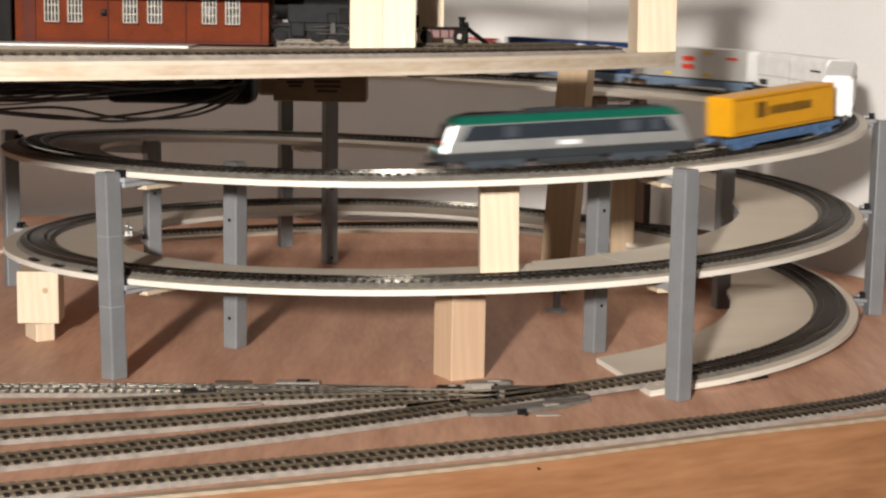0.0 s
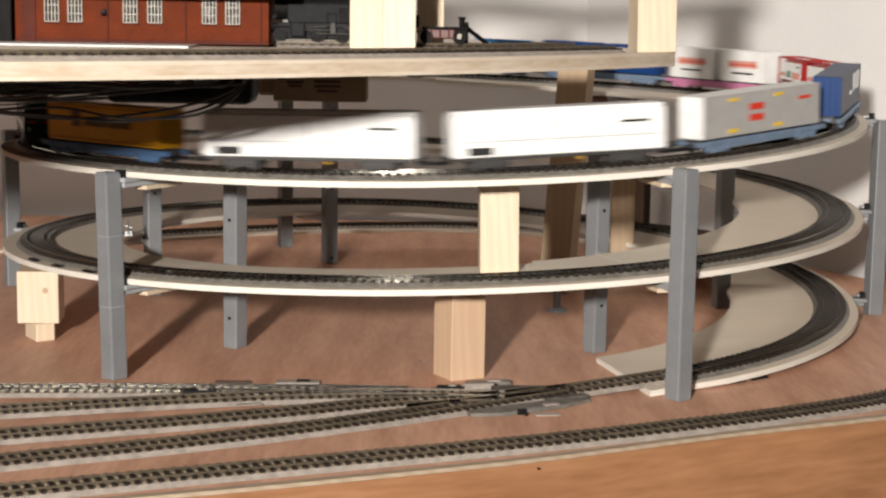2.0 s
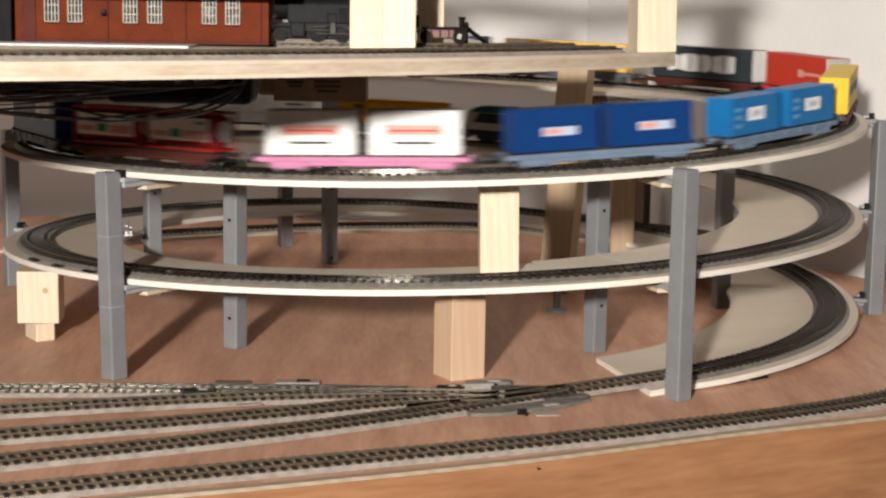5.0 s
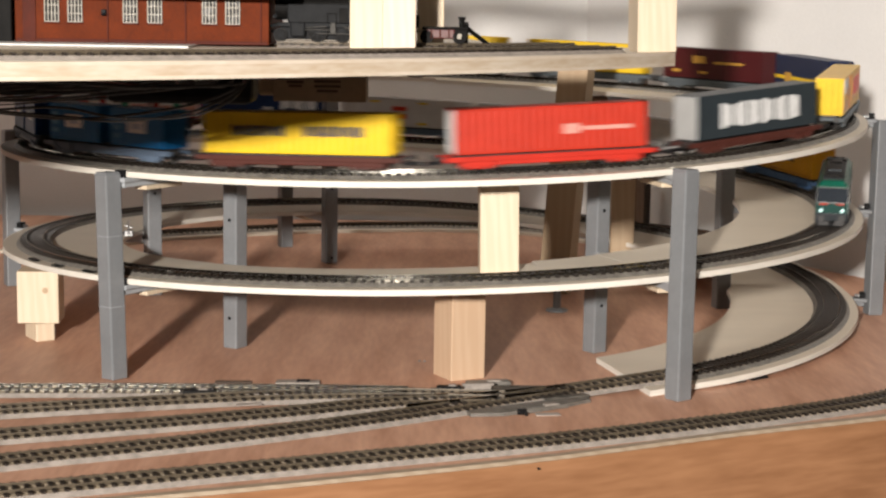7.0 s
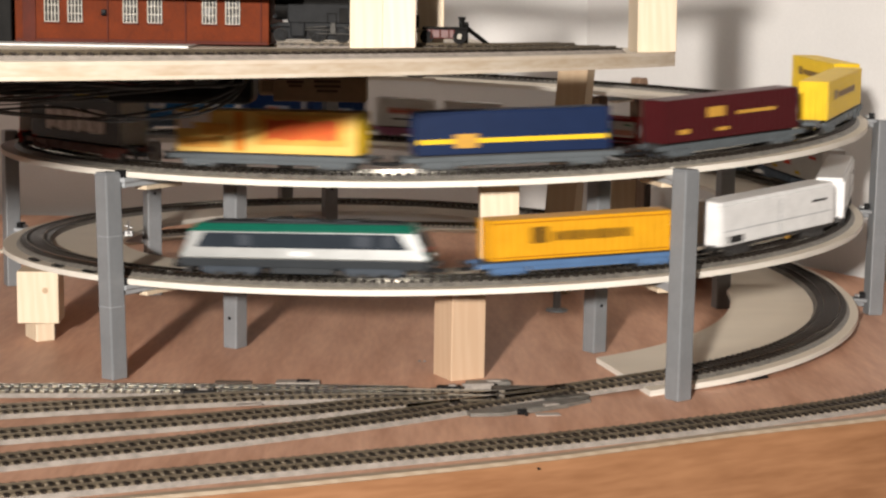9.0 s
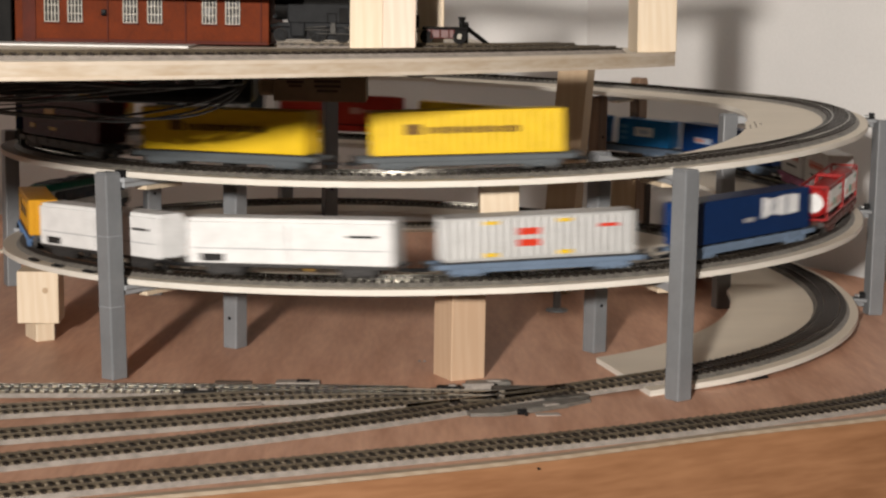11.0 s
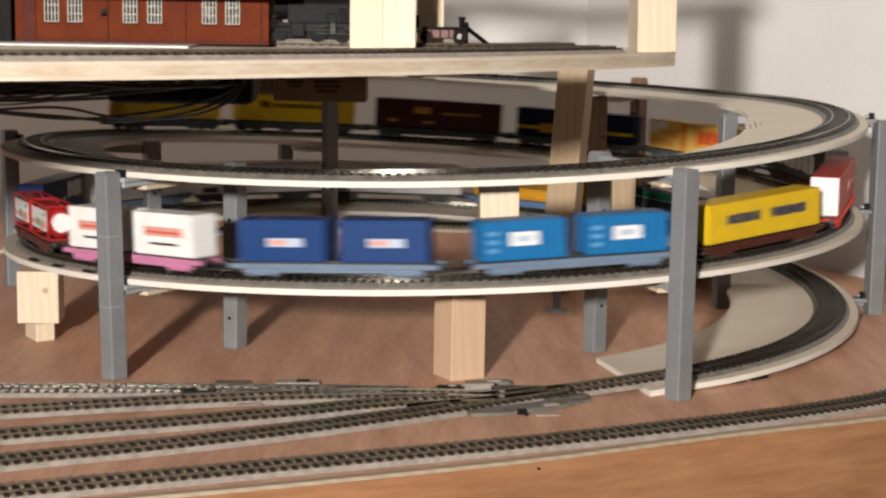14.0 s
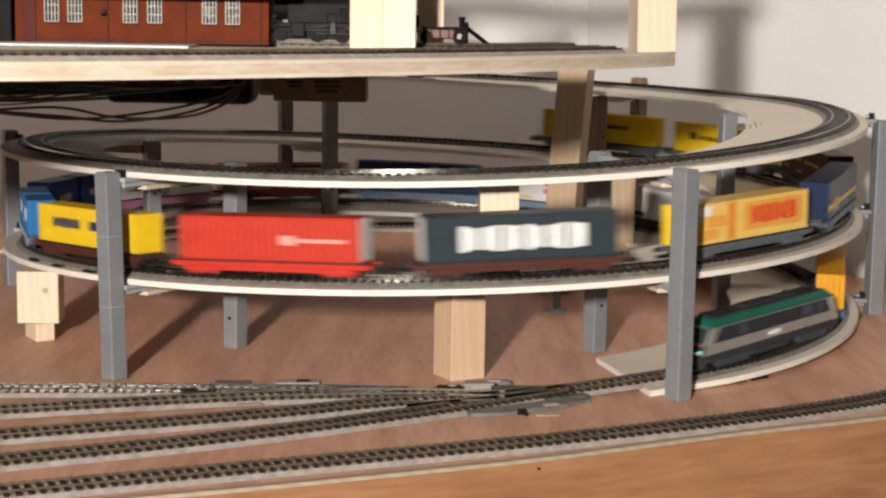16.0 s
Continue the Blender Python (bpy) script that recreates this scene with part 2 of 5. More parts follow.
def rim(deg):
    """Height of the underside of the spiral's board at a turning angle; 0 is the front, growing with travel."""
    for i in range(len(KNOTS) - 1):
        if KNOTS[i][0] <= deg <= KNOTS[i + 1][0]:
            break
    (x0, y0), (x1, y1) = KNOTS[i], KNOTS[i + 1]
    s = [(KNOTS[j + 1][1] - KNOTS[j][1]) / (KNOTS[j + 1][0] - KNOTS[j][0]) for j in range(max(0, i - 1), min(len(KNOTS) - 1, i + 2))]
    m0 = (s[0] + s[1]) / 2 if i > 0 and len(s) > 1 else s[0]
    m1 = (s[-1] + s[-2]) / 2 if len(s) > 1 else s[0]
    h = x1 - x0
    t = (deg - x0) / h
    return (2 * t**3 - 3 * t**2 + 1) * y0 + (t**3 - 2 * t**2 + t) * h * m0 + (3 * t**2 - 2 * t**3) * y1 + (t**3 - t**2) * h * m1


def on_spiral(deg, r=R, up=0.0):
    a = radians(deg)
    return Vector((-r * math.sin(a), -r * math.cos(a), rim(deg) + up))


def way(deg, up=0.0):
    """The train's way: the spiral, a little wider towards the right wall, and before it the straight approach along the back wall."""
    if deg >= -180:
        return on_spiral(deg, R + 0.0055 * max(0.0, -math.sin(radians(deg))) ** 2, up)
    return Vector((R * radians(deg + 180), R, rim(-180) + up + 0.012 * min(1.0, -(deg + 180) / 90)))


BOARD = 0.0052


def ramp():
    root = tagged(new("spiral_ramp"), "pale plywood spiral ramp carrying the railway", "ramp")
    # start, end, inner radius of each board
    for a, b, r0 in ((-180, -147, 0.345), (-147, -72, 0.345), (-72, -27.2, (0.345, 0.402)), (-26.6, 36.6, 0.40), (37.2, 101, (0.40, 0.345)), (101, 154, 0.345), (154, 213, 0.345), (213, 270, 0.34),
                     (270, 332.85, 0.34), (332.95, 345, 0.343), (345, 396.85, 0.354), (396.95, 461, (0.352, 0.34)), (461, 514, 0.345), (514, 573, 0.345), (573, 630, 0.34), (630, 687, 0.335)):
        bm = bmesh.new()
        n = max(3, round((b - a) / 2.5))
        rows = []
        for i in range(n + 1):
            d = a + (b - a) * i / n
            d0 = d1 = d
            if b == 687 and i == n:
                d0, d1 = 691.5, 695.5
            if b == 345 and i == n:
                d0, d1 = 344.2, 346.6
            ri = r0 if not isinstance(r0, tuple) else r0[0] + (r0[1] - r0[0]) * i / n
            rows.append([bm.verts.new(on_spiral(dd, r, u)) for dd, r, u in ((d0, ri, 0), (d1, 0.4708, 0), (d1, 0.4708, BOARD), (d0, ri, BOARD))])
        for p, q in zip(rows, rows[1:]):
            for j in range(4):
                bm.faces.new((p[j], p[(j + 1) % 4], q[(j + 1) % 4], q[j])).material_index = 0 if j in (0, 2) else 1
        bm.faces.new(rows[0]).material_index = 1
        bm.faces.new(rows[-1]).material_index = 1
        part("board", bm, (PLY, PLYEDGE), root)
    bm = bmesh.new()
    pts = [way(-180 - 6 * i) for i in range(62)]
    sweep(bm, pts, [(-0.034, 0), (0.05, 0), (0.05, BOARD), (-0.034, BOARD)])
    part("board", bm, PLY, root)


ramp()


def lay_track(name, pts, label, pieces=0, yard=True, group="tracks", bed_height=0.0032, bright=False):
    """Roadbed, two rails and sleepers along pts; sleepers are parts where pieces is set."""
    root = tagged(new(name), label, "model track", group)
    b = bed_height
    bm = bmesh.new()
    w = 0.0204 if yard else 0.0192
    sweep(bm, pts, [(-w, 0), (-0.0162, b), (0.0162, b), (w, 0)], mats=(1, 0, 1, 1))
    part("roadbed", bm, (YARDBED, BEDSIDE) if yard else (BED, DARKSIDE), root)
    for s in (-1, 1):
        bm = bmesh.new()
        u = s * 0.0087
        sweep(bm, pts, [(u - 0.0011, b + 0.0004), (u + 0.0011, b + 0.0004), (u + 0.0011, b + 0.0009), (u + 0.0004, b + 0.0011), (u + 0.00059, b + 0.0021),
                        (u + 0.0005, b + 0.0031), (u - 0.0005, b + 0.0031), (u - 0.00059, b + 0.0021), (u - 0.0004, b + 0.0011), (u - 0.0011, b + 0.0009)])
        part("rail", bm, YARDRAIL if yard and not bright else RAIL, root, "worn nickel rail")
    # even spacing
    P = [Vector(p) for p in pts]
    acc, nxt, spots = 0.0, 0.004, []
    for p, q in zip(P, P[1:]):
        L = (q - p).length
        while nxt <= acc + L:
            spots.append((p.lerp(q, (nxt - acc) / L), (q - p).normalized()))
            nxt += 0.0083
        acc += L
    joined = bmesh.new()
    bm = bmesh.new()
    box(bm, 0.0032, 0.0318, 0.0018 if yard else 0.0020, pose(0, 0, b - 0.0002))
    for s in (-1, 1):
        for k in (-1, 1):
            box(bm, 0.0026, 0.0017, 0.0021, pose(0, s * 0.0087 + k * 0.0019, b - 0.0002))
    me = mesh_of("sleeper", bm, SLEEPER)
    for i, (p, d) in enumerate(spots):
        m = Matrix.Translation(p) @ d.to_track_quat("X", "Z").to_matrix().to_4x4()
        if i < pieces or (not yard and p.y < -0.30):
            ob = new("sleeper", me)
            ob.parent = root
            ob.matrix_local = m
        else:
            box(joined, 0.0033, 0.031, 0.0016, m @ Matrix.Translation((0, 0, b - 0.0002)))
    if len(joined.verts):
        tagged(part("track_mat", joined, SLEEPERS, root), "dark brown plastic sleepers joined along the track", kind="stuff")
    else:
        joined.free()
    return root


def way_points(a, b, step=1.2):
    n = round((b - a) / step)
    return [way(a + (b - a) * i / n, BOARD) for i in range(n + 1)]


lay_track("spiral_track", way_points(-540, 690), "grey roadbed track winding round the spiral ramp", yard=False)


def flat(pts, z=0.0, toward=0.0, climb=0.0):
    """Plan points at height z; climb: a ramp over the last stretch, right of x = 0.1."""
    return spline([(x, y - toward, z + climb * max(0.0, min(1.0, (x - 0.1) / 0.119))) for x, y in pts])


lay_track("front_track", flat([(-0.66, -0.885), (-0.46, -0.803), (-0.303, -0.737), (-0.190, -0.690), (0.010, -0.609), (0.109, -0.567), (0.207, -0.521), (0.313, -0.466), (0.412, -0.402), (0.52, -0.29), (0.60, -0.16)], 0, 0.0215),
          "grey roadbed track along the table's front edge", 150)
lay_track("yard_track", flat([(-0.66, -0.888), (-0.45, -0.757), (-0.322, -0.680), (-0.204, -0.624), (-0.119, -0.578), (-0.029, -0.523), (0.045, -0.473), (0.120, -0.424), (0.178, -0.398), (0.2195, -0.3785)], 0.0, 0.0, 0.0064),
          "grey roadbed siding leading to the spiral's foot", 110)
lay_track("yard_track", flat([(-0.66, -0.761), (-0.45, -0.659), (-0.340, -0.608), (-0.213, -0.559), (-0.124, -0.521), (-0.030, -0.478), (0.05, -0.466)], 0.0006), "grey roadbed siding in the yard", 90)
lay_track("yard_track", flat([(-0.66, -0.616), (-0.45, -0.559), (-0.359, -0.530), (-0.226, -0.488), (-0.130, -0.464), (-0.031, -0.450), (0.065, -0.453)], 0.0012), "grey roadbed siding in the yard", 90)
lay_track("yard_track", flat([(-0.66, -0.471), (-0.45, -0.462), (-0.379, -0.457), (-0.281, -0.450), (-0.181, -0.446), (-0.09, -0.443), (-0.02, -0.444)], 0.0018), "grey roadbed siding with bright rails in the yard", 80, bright=True)
lay_track("rear_track", flat([(-0.56, 0.33), (-0.43, 0.475), (-0.379, 0.522), (-0.222, 0.598), (-0.141, 0.625), (-0.057, 0.643), (0.029, 0.652), (0.156, 0.625), (0.263, 0.52), (0.33, 0.40)], 0.004), "dark roadbed track along the back wall")


def rear_board():
    bm = bmesh.new()
    sweep(bm, flat([(-0.56, 0.33), (-0.43, 0.475), (-0.379, 0.522), (-0.222, 0.598), (-0.141, 0.625), (-0.057, 0.643), (0.029, 0.652), (0.156, 0.625), (0.263, 0.52), (0.33, 0.40)]),
          [(-0.034, 0.0002), (0.034, 0.0002), (0.034, 0.004), (-0.034, 0.004)])
    thing("track_board", "thin pale plywood strip under the rear track", "board", bm=bm, mats=PLY)


rear_board()


# ---- supports of the spiral ----
def post(parent, x, y, top, turn, tilt=(0, 0), seams=(), mat=None):
    """A square plastic upright with rounded edges, a raised rib and a foot."""
    bm = bmesh.new()
    w, h = 0.0172, top
    box(bm, w, w, h, None, 0.0014)
    box(bm, w - 0.002, w - 0.002, 0.002, pose(0, 0, h - 0.0005), 0.0006)
    ob = part("post", bm, mat or GREY, parent, "", pose(x, y, 0, tilt[0], tilt[1], turn))
    # seams where the stacked sections meet
    for z in seams:
        bm = bmesh.new()
        box(bm, w + 0.0003, w + 0.0003, 0.0006, pose(0, 0, z), 0.0002)
        part("seam", bm, PALEGREY, ob, "thin pale seam between post sections")
    return ob


def support(outer, inner, tops, degs, turn, tilt=(0, 0), turn2=None, clamp=None, mat=None):
    root = tagged(new("ramp_support"), "brown wooden ramp support with two uprights and brackets" if mat else "grey plastic ramp support with two uprights and brackets", "support", "ramp supports")
    o = post(root, *outer, tops[0], turn, tilt, (0.0665, 0.1305) if tilt[1] else (), mat)
    i = post(root, *inner, tops[1], turn if turn2 is None else turn2, mat=mat)
    a, b = Vector(outer), Vector(inner)
    d = (b - a).normalized()
    ang = math.degrees(math.atan2(d.y, d.x))
    for deg in degs:
        z = rim(deg)
        bm = bmesh.new()
        mid = (a + b) / 2
        box(bm, (b - a).length - 0.02, 0.010, 0.0095, pose(mid.x, mid.y, z - 0.0098, 0, 0, ang), 0.001)
        box(bm, 0.03, 0.016, 0.0045, pose(*(a + d * 0.022), z - 0.0048, 0, 0, ang), 0.001)
        bs = bmesh.new()
        box(bs, 0.05, 0.014, 0.004, pose(*(a + d * 0.062), z - 0.0138, 0, 0, ang), 0.0006)
        br = part("bracket", bm, clamp or PALEGREY, root, "grey bracket under the board")
        part("slat", bs, PINE, br, "pale wooden slat under the bracket")
        bm = bmesh.new()
        tube(bm, 0.0017, 0.010, pose(*(a + d * 0.011), z + 0.002, 90, 0, ang + 90), 10)
        part("bolt", bm, STEEL, br, "small steel bolt")
        bm = bmesh.new()
        box(bm, 0.006, 0.012, 0.007, pose(*(a + d * 0.0125), z - 0.001, 0, 0, ang), 0.0008)
        part("clip", bm, BLACK, br, "black plastic clip")
        if z > 0.06:
            bm = bmesh.new()
            tube(bm, 0.0017, 0.0012, pose(0, -0.0081, z - 0.055, 90), 10)
            part("screw_hole", bm, BLACK, i, "dark screw hole")
    return root


support((0.2185, -0.437), (0.163, -0.2365), (0.203, 0.199), (-27, 333), 37)
support((-0.2875, -0.388), (-0.195, -0.2415), (0.187, 0.184), (37, 397), -42, (0, -2.1), -33)
support((0.5005, -0.006), (0.332, 0.02), (0.219, 0.222), (-88, 272, 632), 12, clamp=GREY)
support((-0.5, 0.098), (-0.325, 0.05), (0.184, 0.178), (101, 461), 30)
support((-0.206, 0.447), (-0.136, 0.31), (0.235, 0.222), (155, 515), 25)
support((0.277, 0.412), (0.211, 0.29), (0.243, 0.224), (-147, 213, 573), 42, mat=BROWNPOST)


# ---- timber props ----
def prop(label, size, base, lean=(0, 0), turn=0, mat=None, group="timber props"):
    bm = bmesh.new()
    box(bm, *size, None, 0.0008)
    return thing("timber_prop", label, "timber", group, m=pose(*base, lean[0], lean[1], turn), bm=bm, mats=mat or PINE)


prop("tan planed pine block under the spiral's board", (0.0352, 0.0352, 0.0905), (0.026, -0.357, 0), (0, 0), -62, TANPINE)
prop("pale sawn pine block standing on the spiral's board", (0.035, 0.03, rim(-8) - rim(352) - BOARD), (0.060, -0.377, rim(352) + BOARD), (0, -1), 2)
block = prop("pale pine block with a knot under the spiral", (0.041, 0.034, 0.0525), (-0.3945, -0.212, 0.0185), (0, 0), 3)
part("knot", tube(bmesh.new(), 0.003, 0.0006, pose(0.0075, -0.0169, 0.0335, 90), 14), OLDPINE, block, "orange-brown knot")
prop("small pine offcut lying under a block", (0.019, 0.034, 0.018), (-0.396, -0.212, 0), (0, 0), 32)
prop("old brown pine prop leaning under the deck", (0.036, 0.034, 0.293), (0.149, 0.115, 0), (0, 4.0), -20, OLDPINE)
prop("old brown pine prop behind the spiral", (0.0295, 0.03, 0.135), (0.2415, 0.25, 0), (0, 0), -3, OLDPINE)
prop("brown pine offcut lying at the prop's foot", (0.10, 0.03, 0.022), (0.30, 0.255, 0), (0, 0), -12, OLDPINE)


def rear_gap():
    # Dark strips standing in for the shadowed gap between table and wall.
    root = tagged(new("gap_strips"), "dark brown strips for the shadow gap at the wall", "frame")
    a, b = Vector((0.312, 0.585)), Vector((0.412, 0.50))
    d = b - a
    ang = math.degrees(math.atan2(d.y, d.x))
    bm = bmesh.new()
    box(bm, d.length, 0.012, 0.011, pose(*((a + b) / 2), 0.012, 0, 0, ang), 0.001)
    part("gap_strip", bm, DARKWOOD, root)
    bm = bmesh.new()
    box(bm, 0.012, 0.012, 0.105, pose(a.x, a.y, 0.0, 0, 0, ang), 0.001)
    part("gap_strip", bm, DARKWOOD, root)


rear_gap()

# ---- the upper deck ----
ZD = 0.304
DECK_FRONT = spline([(-0.95, -1.13, 0), (-0.7, -1.02, 0), (-0.45, -0.935, 0), (-0.269, -0.845, 0), (-0.139, -0.765, 0), (0.005, -0.652, 0), (0.102, -0.552, 0), (0.170, -0.470, 0), (0.2085, -0.415, 0)], 0.03)


def deck():
    root = tagged(new("upper_deck"), "thick plywood upper deck with a curved front edge", "shelf")
    plan = [(p.x, p.y) for p in DECK_FRONT] + [(0.195, -0.33), (0.16, -0.26), (0.06, -0.235), (0.03, 0.0), (0.0, 0.33), (-0.95, 0.33)]
    bm = bmesh.new()
    slab(bm, plan, ZD - 0.0095, ZD - 0.0025, (0, 0, 1))
    part("core", bm, (PLY, DECKEDGE), root)
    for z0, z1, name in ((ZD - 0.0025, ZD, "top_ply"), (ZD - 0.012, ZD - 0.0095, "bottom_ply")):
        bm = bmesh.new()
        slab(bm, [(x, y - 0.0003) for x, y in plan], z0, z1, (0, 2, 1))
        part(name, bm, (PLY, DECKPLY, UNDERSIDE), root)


deck()


def top_shelf():
    bm = bmesh.new()
    plan = [(-0.18, -0.42), (-0.10, -0.34), (-0.015, -0.42), (0.115, -0.515), (0.207, -0.50), (0.207, -0.385), (0.05, -0.345), (-0.05, -0.23), (-0.17, -0.25)]
    slab(bm, plan, 0.4322, 0.4442, (0, 0, 1))
    thing("top_shelf", "plywood board resting on a pine post and the shed", "shelf", bm=bm, mats=(PLY, DECKEDGE))


top_shelf()
lay_track("deck_track", spline([(-0.9, -1.08, ZD), (-0.5, -0.91, ZD), (-0.342, -0.838, ZD), (-0.279, -0.806, ZD), (-0.213, -0.772, ZD), (-0.144, -0.727, ZD), (-0.07, -0.671, ZD), (0.005, -0.606, ZD), (0.075, -0.535, ZD), (0.145, -0.455, ZD)]),
          "grey roadbed track along the deck's edge", 130, bed_height=0.003)
lay_track("deck_track", spline([(-0.135, -0.447, ZD), (-0.07, -0.440, ZD), (0.0, -0.43, ZD), (0.06, -0.40, ZD), (0.12, -0.335, ZD)]), "short grey siding on the deck", 0, bed_height=0.002)


def doubled_post():
    """Two boards side by side."""
    root = tagged(new("timber_prop"), "pale post of two pine boards standing on the deck", "timber", "timber props")
    root.matrix_world = pose(-0.044, -0.473, ZD)
    for x, w, mat in ((-0.0135, 0.0270, PINE), (0.0136, 0.0270, PINKPINE)):
        bm = bmesh.new()
        box(bm, w, 0.034, 0.115, pose(x, 0, 0), 0.0003)
        part("board", bm, mat, root)


doubled_post()
prop("pale pine post standing on the deck", (0.024, 0.034, 0.11), (-0.005, -0.365, ZD), (0, 0), 0)
prop("pale pine post at the deck's corner", (0.034, 0.05, 0.1278), (0.1895, -0.402, ZD), (0, -1), 3)


# ---- on the deck ----
def engine_shed():
    root = tagged(new("engine_shed"), "red brick model engine shed with cream barred windows", "model building")
    z, y = ZD + 0.0016, -0.468
    bm = bmesh.new()
    box(bm, 0.212, 0.13, 0.039, pose(-0.246, y + 0.066, z), 0.0005)
    part("wall", bm, BRICKRED, root)
    bm = bmesh.new()
    prof = [(y - 0.025, 0.0388), (y - 0.025, 0.0408), (y + 0.063, 0.1264), (y + 0.151, 0.0408), (y + 0.151, 0.0388)]
    ends = [[bm.verts.new((x, py, z + pz)) for py, pz in prof] for x in (-0.375, -0.117)]
    bm.faces.new(ends[0][::-1]), bm.faces.new(ends[1])
    for i in range(5):
        bm.faces.new((ends[0][i], ends[0][(i + 1) % 5], ends[1][(i + 1) % 5], ends[1][i]))
    part("roof", bm, BLACK, root, "dark steep roof")
    for x in (-0.340, -0.2745, -0.2095, -0.1465):
        bm = bmesh.new()
        box(bm, 0.0013 if x > -0.33 else 0.011, 0.0016, 0.0386, pose(x, y + 0.0005, z), 0.0003)
        part("pilaster", bm, DARKRED, root, "dark red pilaster strip")
    bm = bmesh.new()
    box(bm, 0.210, 0.001, 0.003, pose(-0.246, y + 0.0008, z), 0.0003)
    part("plinth", bm, DARKRED, root)
    for x in (-0.321, -0.3015, -0.2555, -0.235, -0.1895, -0.170):
        w, h, zb = 0.0115, 0.0215, 0.3225
        bm = bmesh.new()
        box(bm, w, 0.0012, h, pose(x, y + 0.0004, zb))
        win = part("window", bm, GLASSDARK, root, "dark barred window")
        for i in range(5):
            bm = bmesh.new()
            box(bm, 0.0008, 0.0012, h, pose(x - w / 2 + i * w / 4, y - 0.0006, zb))
            part("bar", bm, FRAMEWHITE, win)
        for i in range(4):
            bm = bmesh.new()
            box(bm, w, 0.0010, 0.0007, pose(x, y - 0.0005, zb + i * 0.0068))
            part("bar", bm, FRAMEWHITE, win)
        bm = bmesh.new()
        box(bm, w + 0.0016, 0.0022, 0.0012, pose(x, y - 0.0006, zb - 0.0012), 0.0002)
        part("sill", bm, DARKRED, win)
    bm = bmesh.new()
    box(bm, 0.004, 0.003, 0.004, pose(-0.2775, y - 0.001, 0.3295), 0.0006)
    tube(bm, 0.0022, 0.002, pose(-0.2775, y - 0.0025, 0.3285), 10, 0.0008)
    part("wall_lamp", bm, BLACK, root, "small black wall lamp")
    bm = bmesh.new()
    box(bm, 0.27, 0.175, 0.0015, pose(-0.334, y + 0.03, ZD + 0.0001), 0.0003)
    part("base_plate", bm, PAPER, root, "white base plate")
    bm = bmesh.new()
    box(bm, 0.09, 0.10, 0.12, pose(-0.3985, y + 0.045, ZD + 0.0018), 0.001)
    thing("dark_shed", "black-brown model shed beside the engine shed", "model building", bm=bm, mats=C_SOOT)


C_SOOT = material("soot_black", (0.008, 0.0075, 0.007), 0.6, spec=0.07, vary=0.25, scale=80, bump=0.15)
C_IRON = material("dark_iron", (0.017, 0.018, 0.0195), 0.6, spec=0.08, vary=0.2, scale=80, bump=0.1)
RODSTEEL = material("oily_steel", (0.07, 0.067, 0.062), 0.6, metal=0.3, spec=0.15, vary=0.1, scale=100)
C_TYRE = material("dull_tyre_steel", (0.02, 0.019, 0.019), 0.6, metal=0.1, spec=0.12, vary=0.15, scale=100)
C_RUNRED = material("red_running_gear", (0.10, 0.014, 0.01), 0.5, vary=0.15, scale=80)


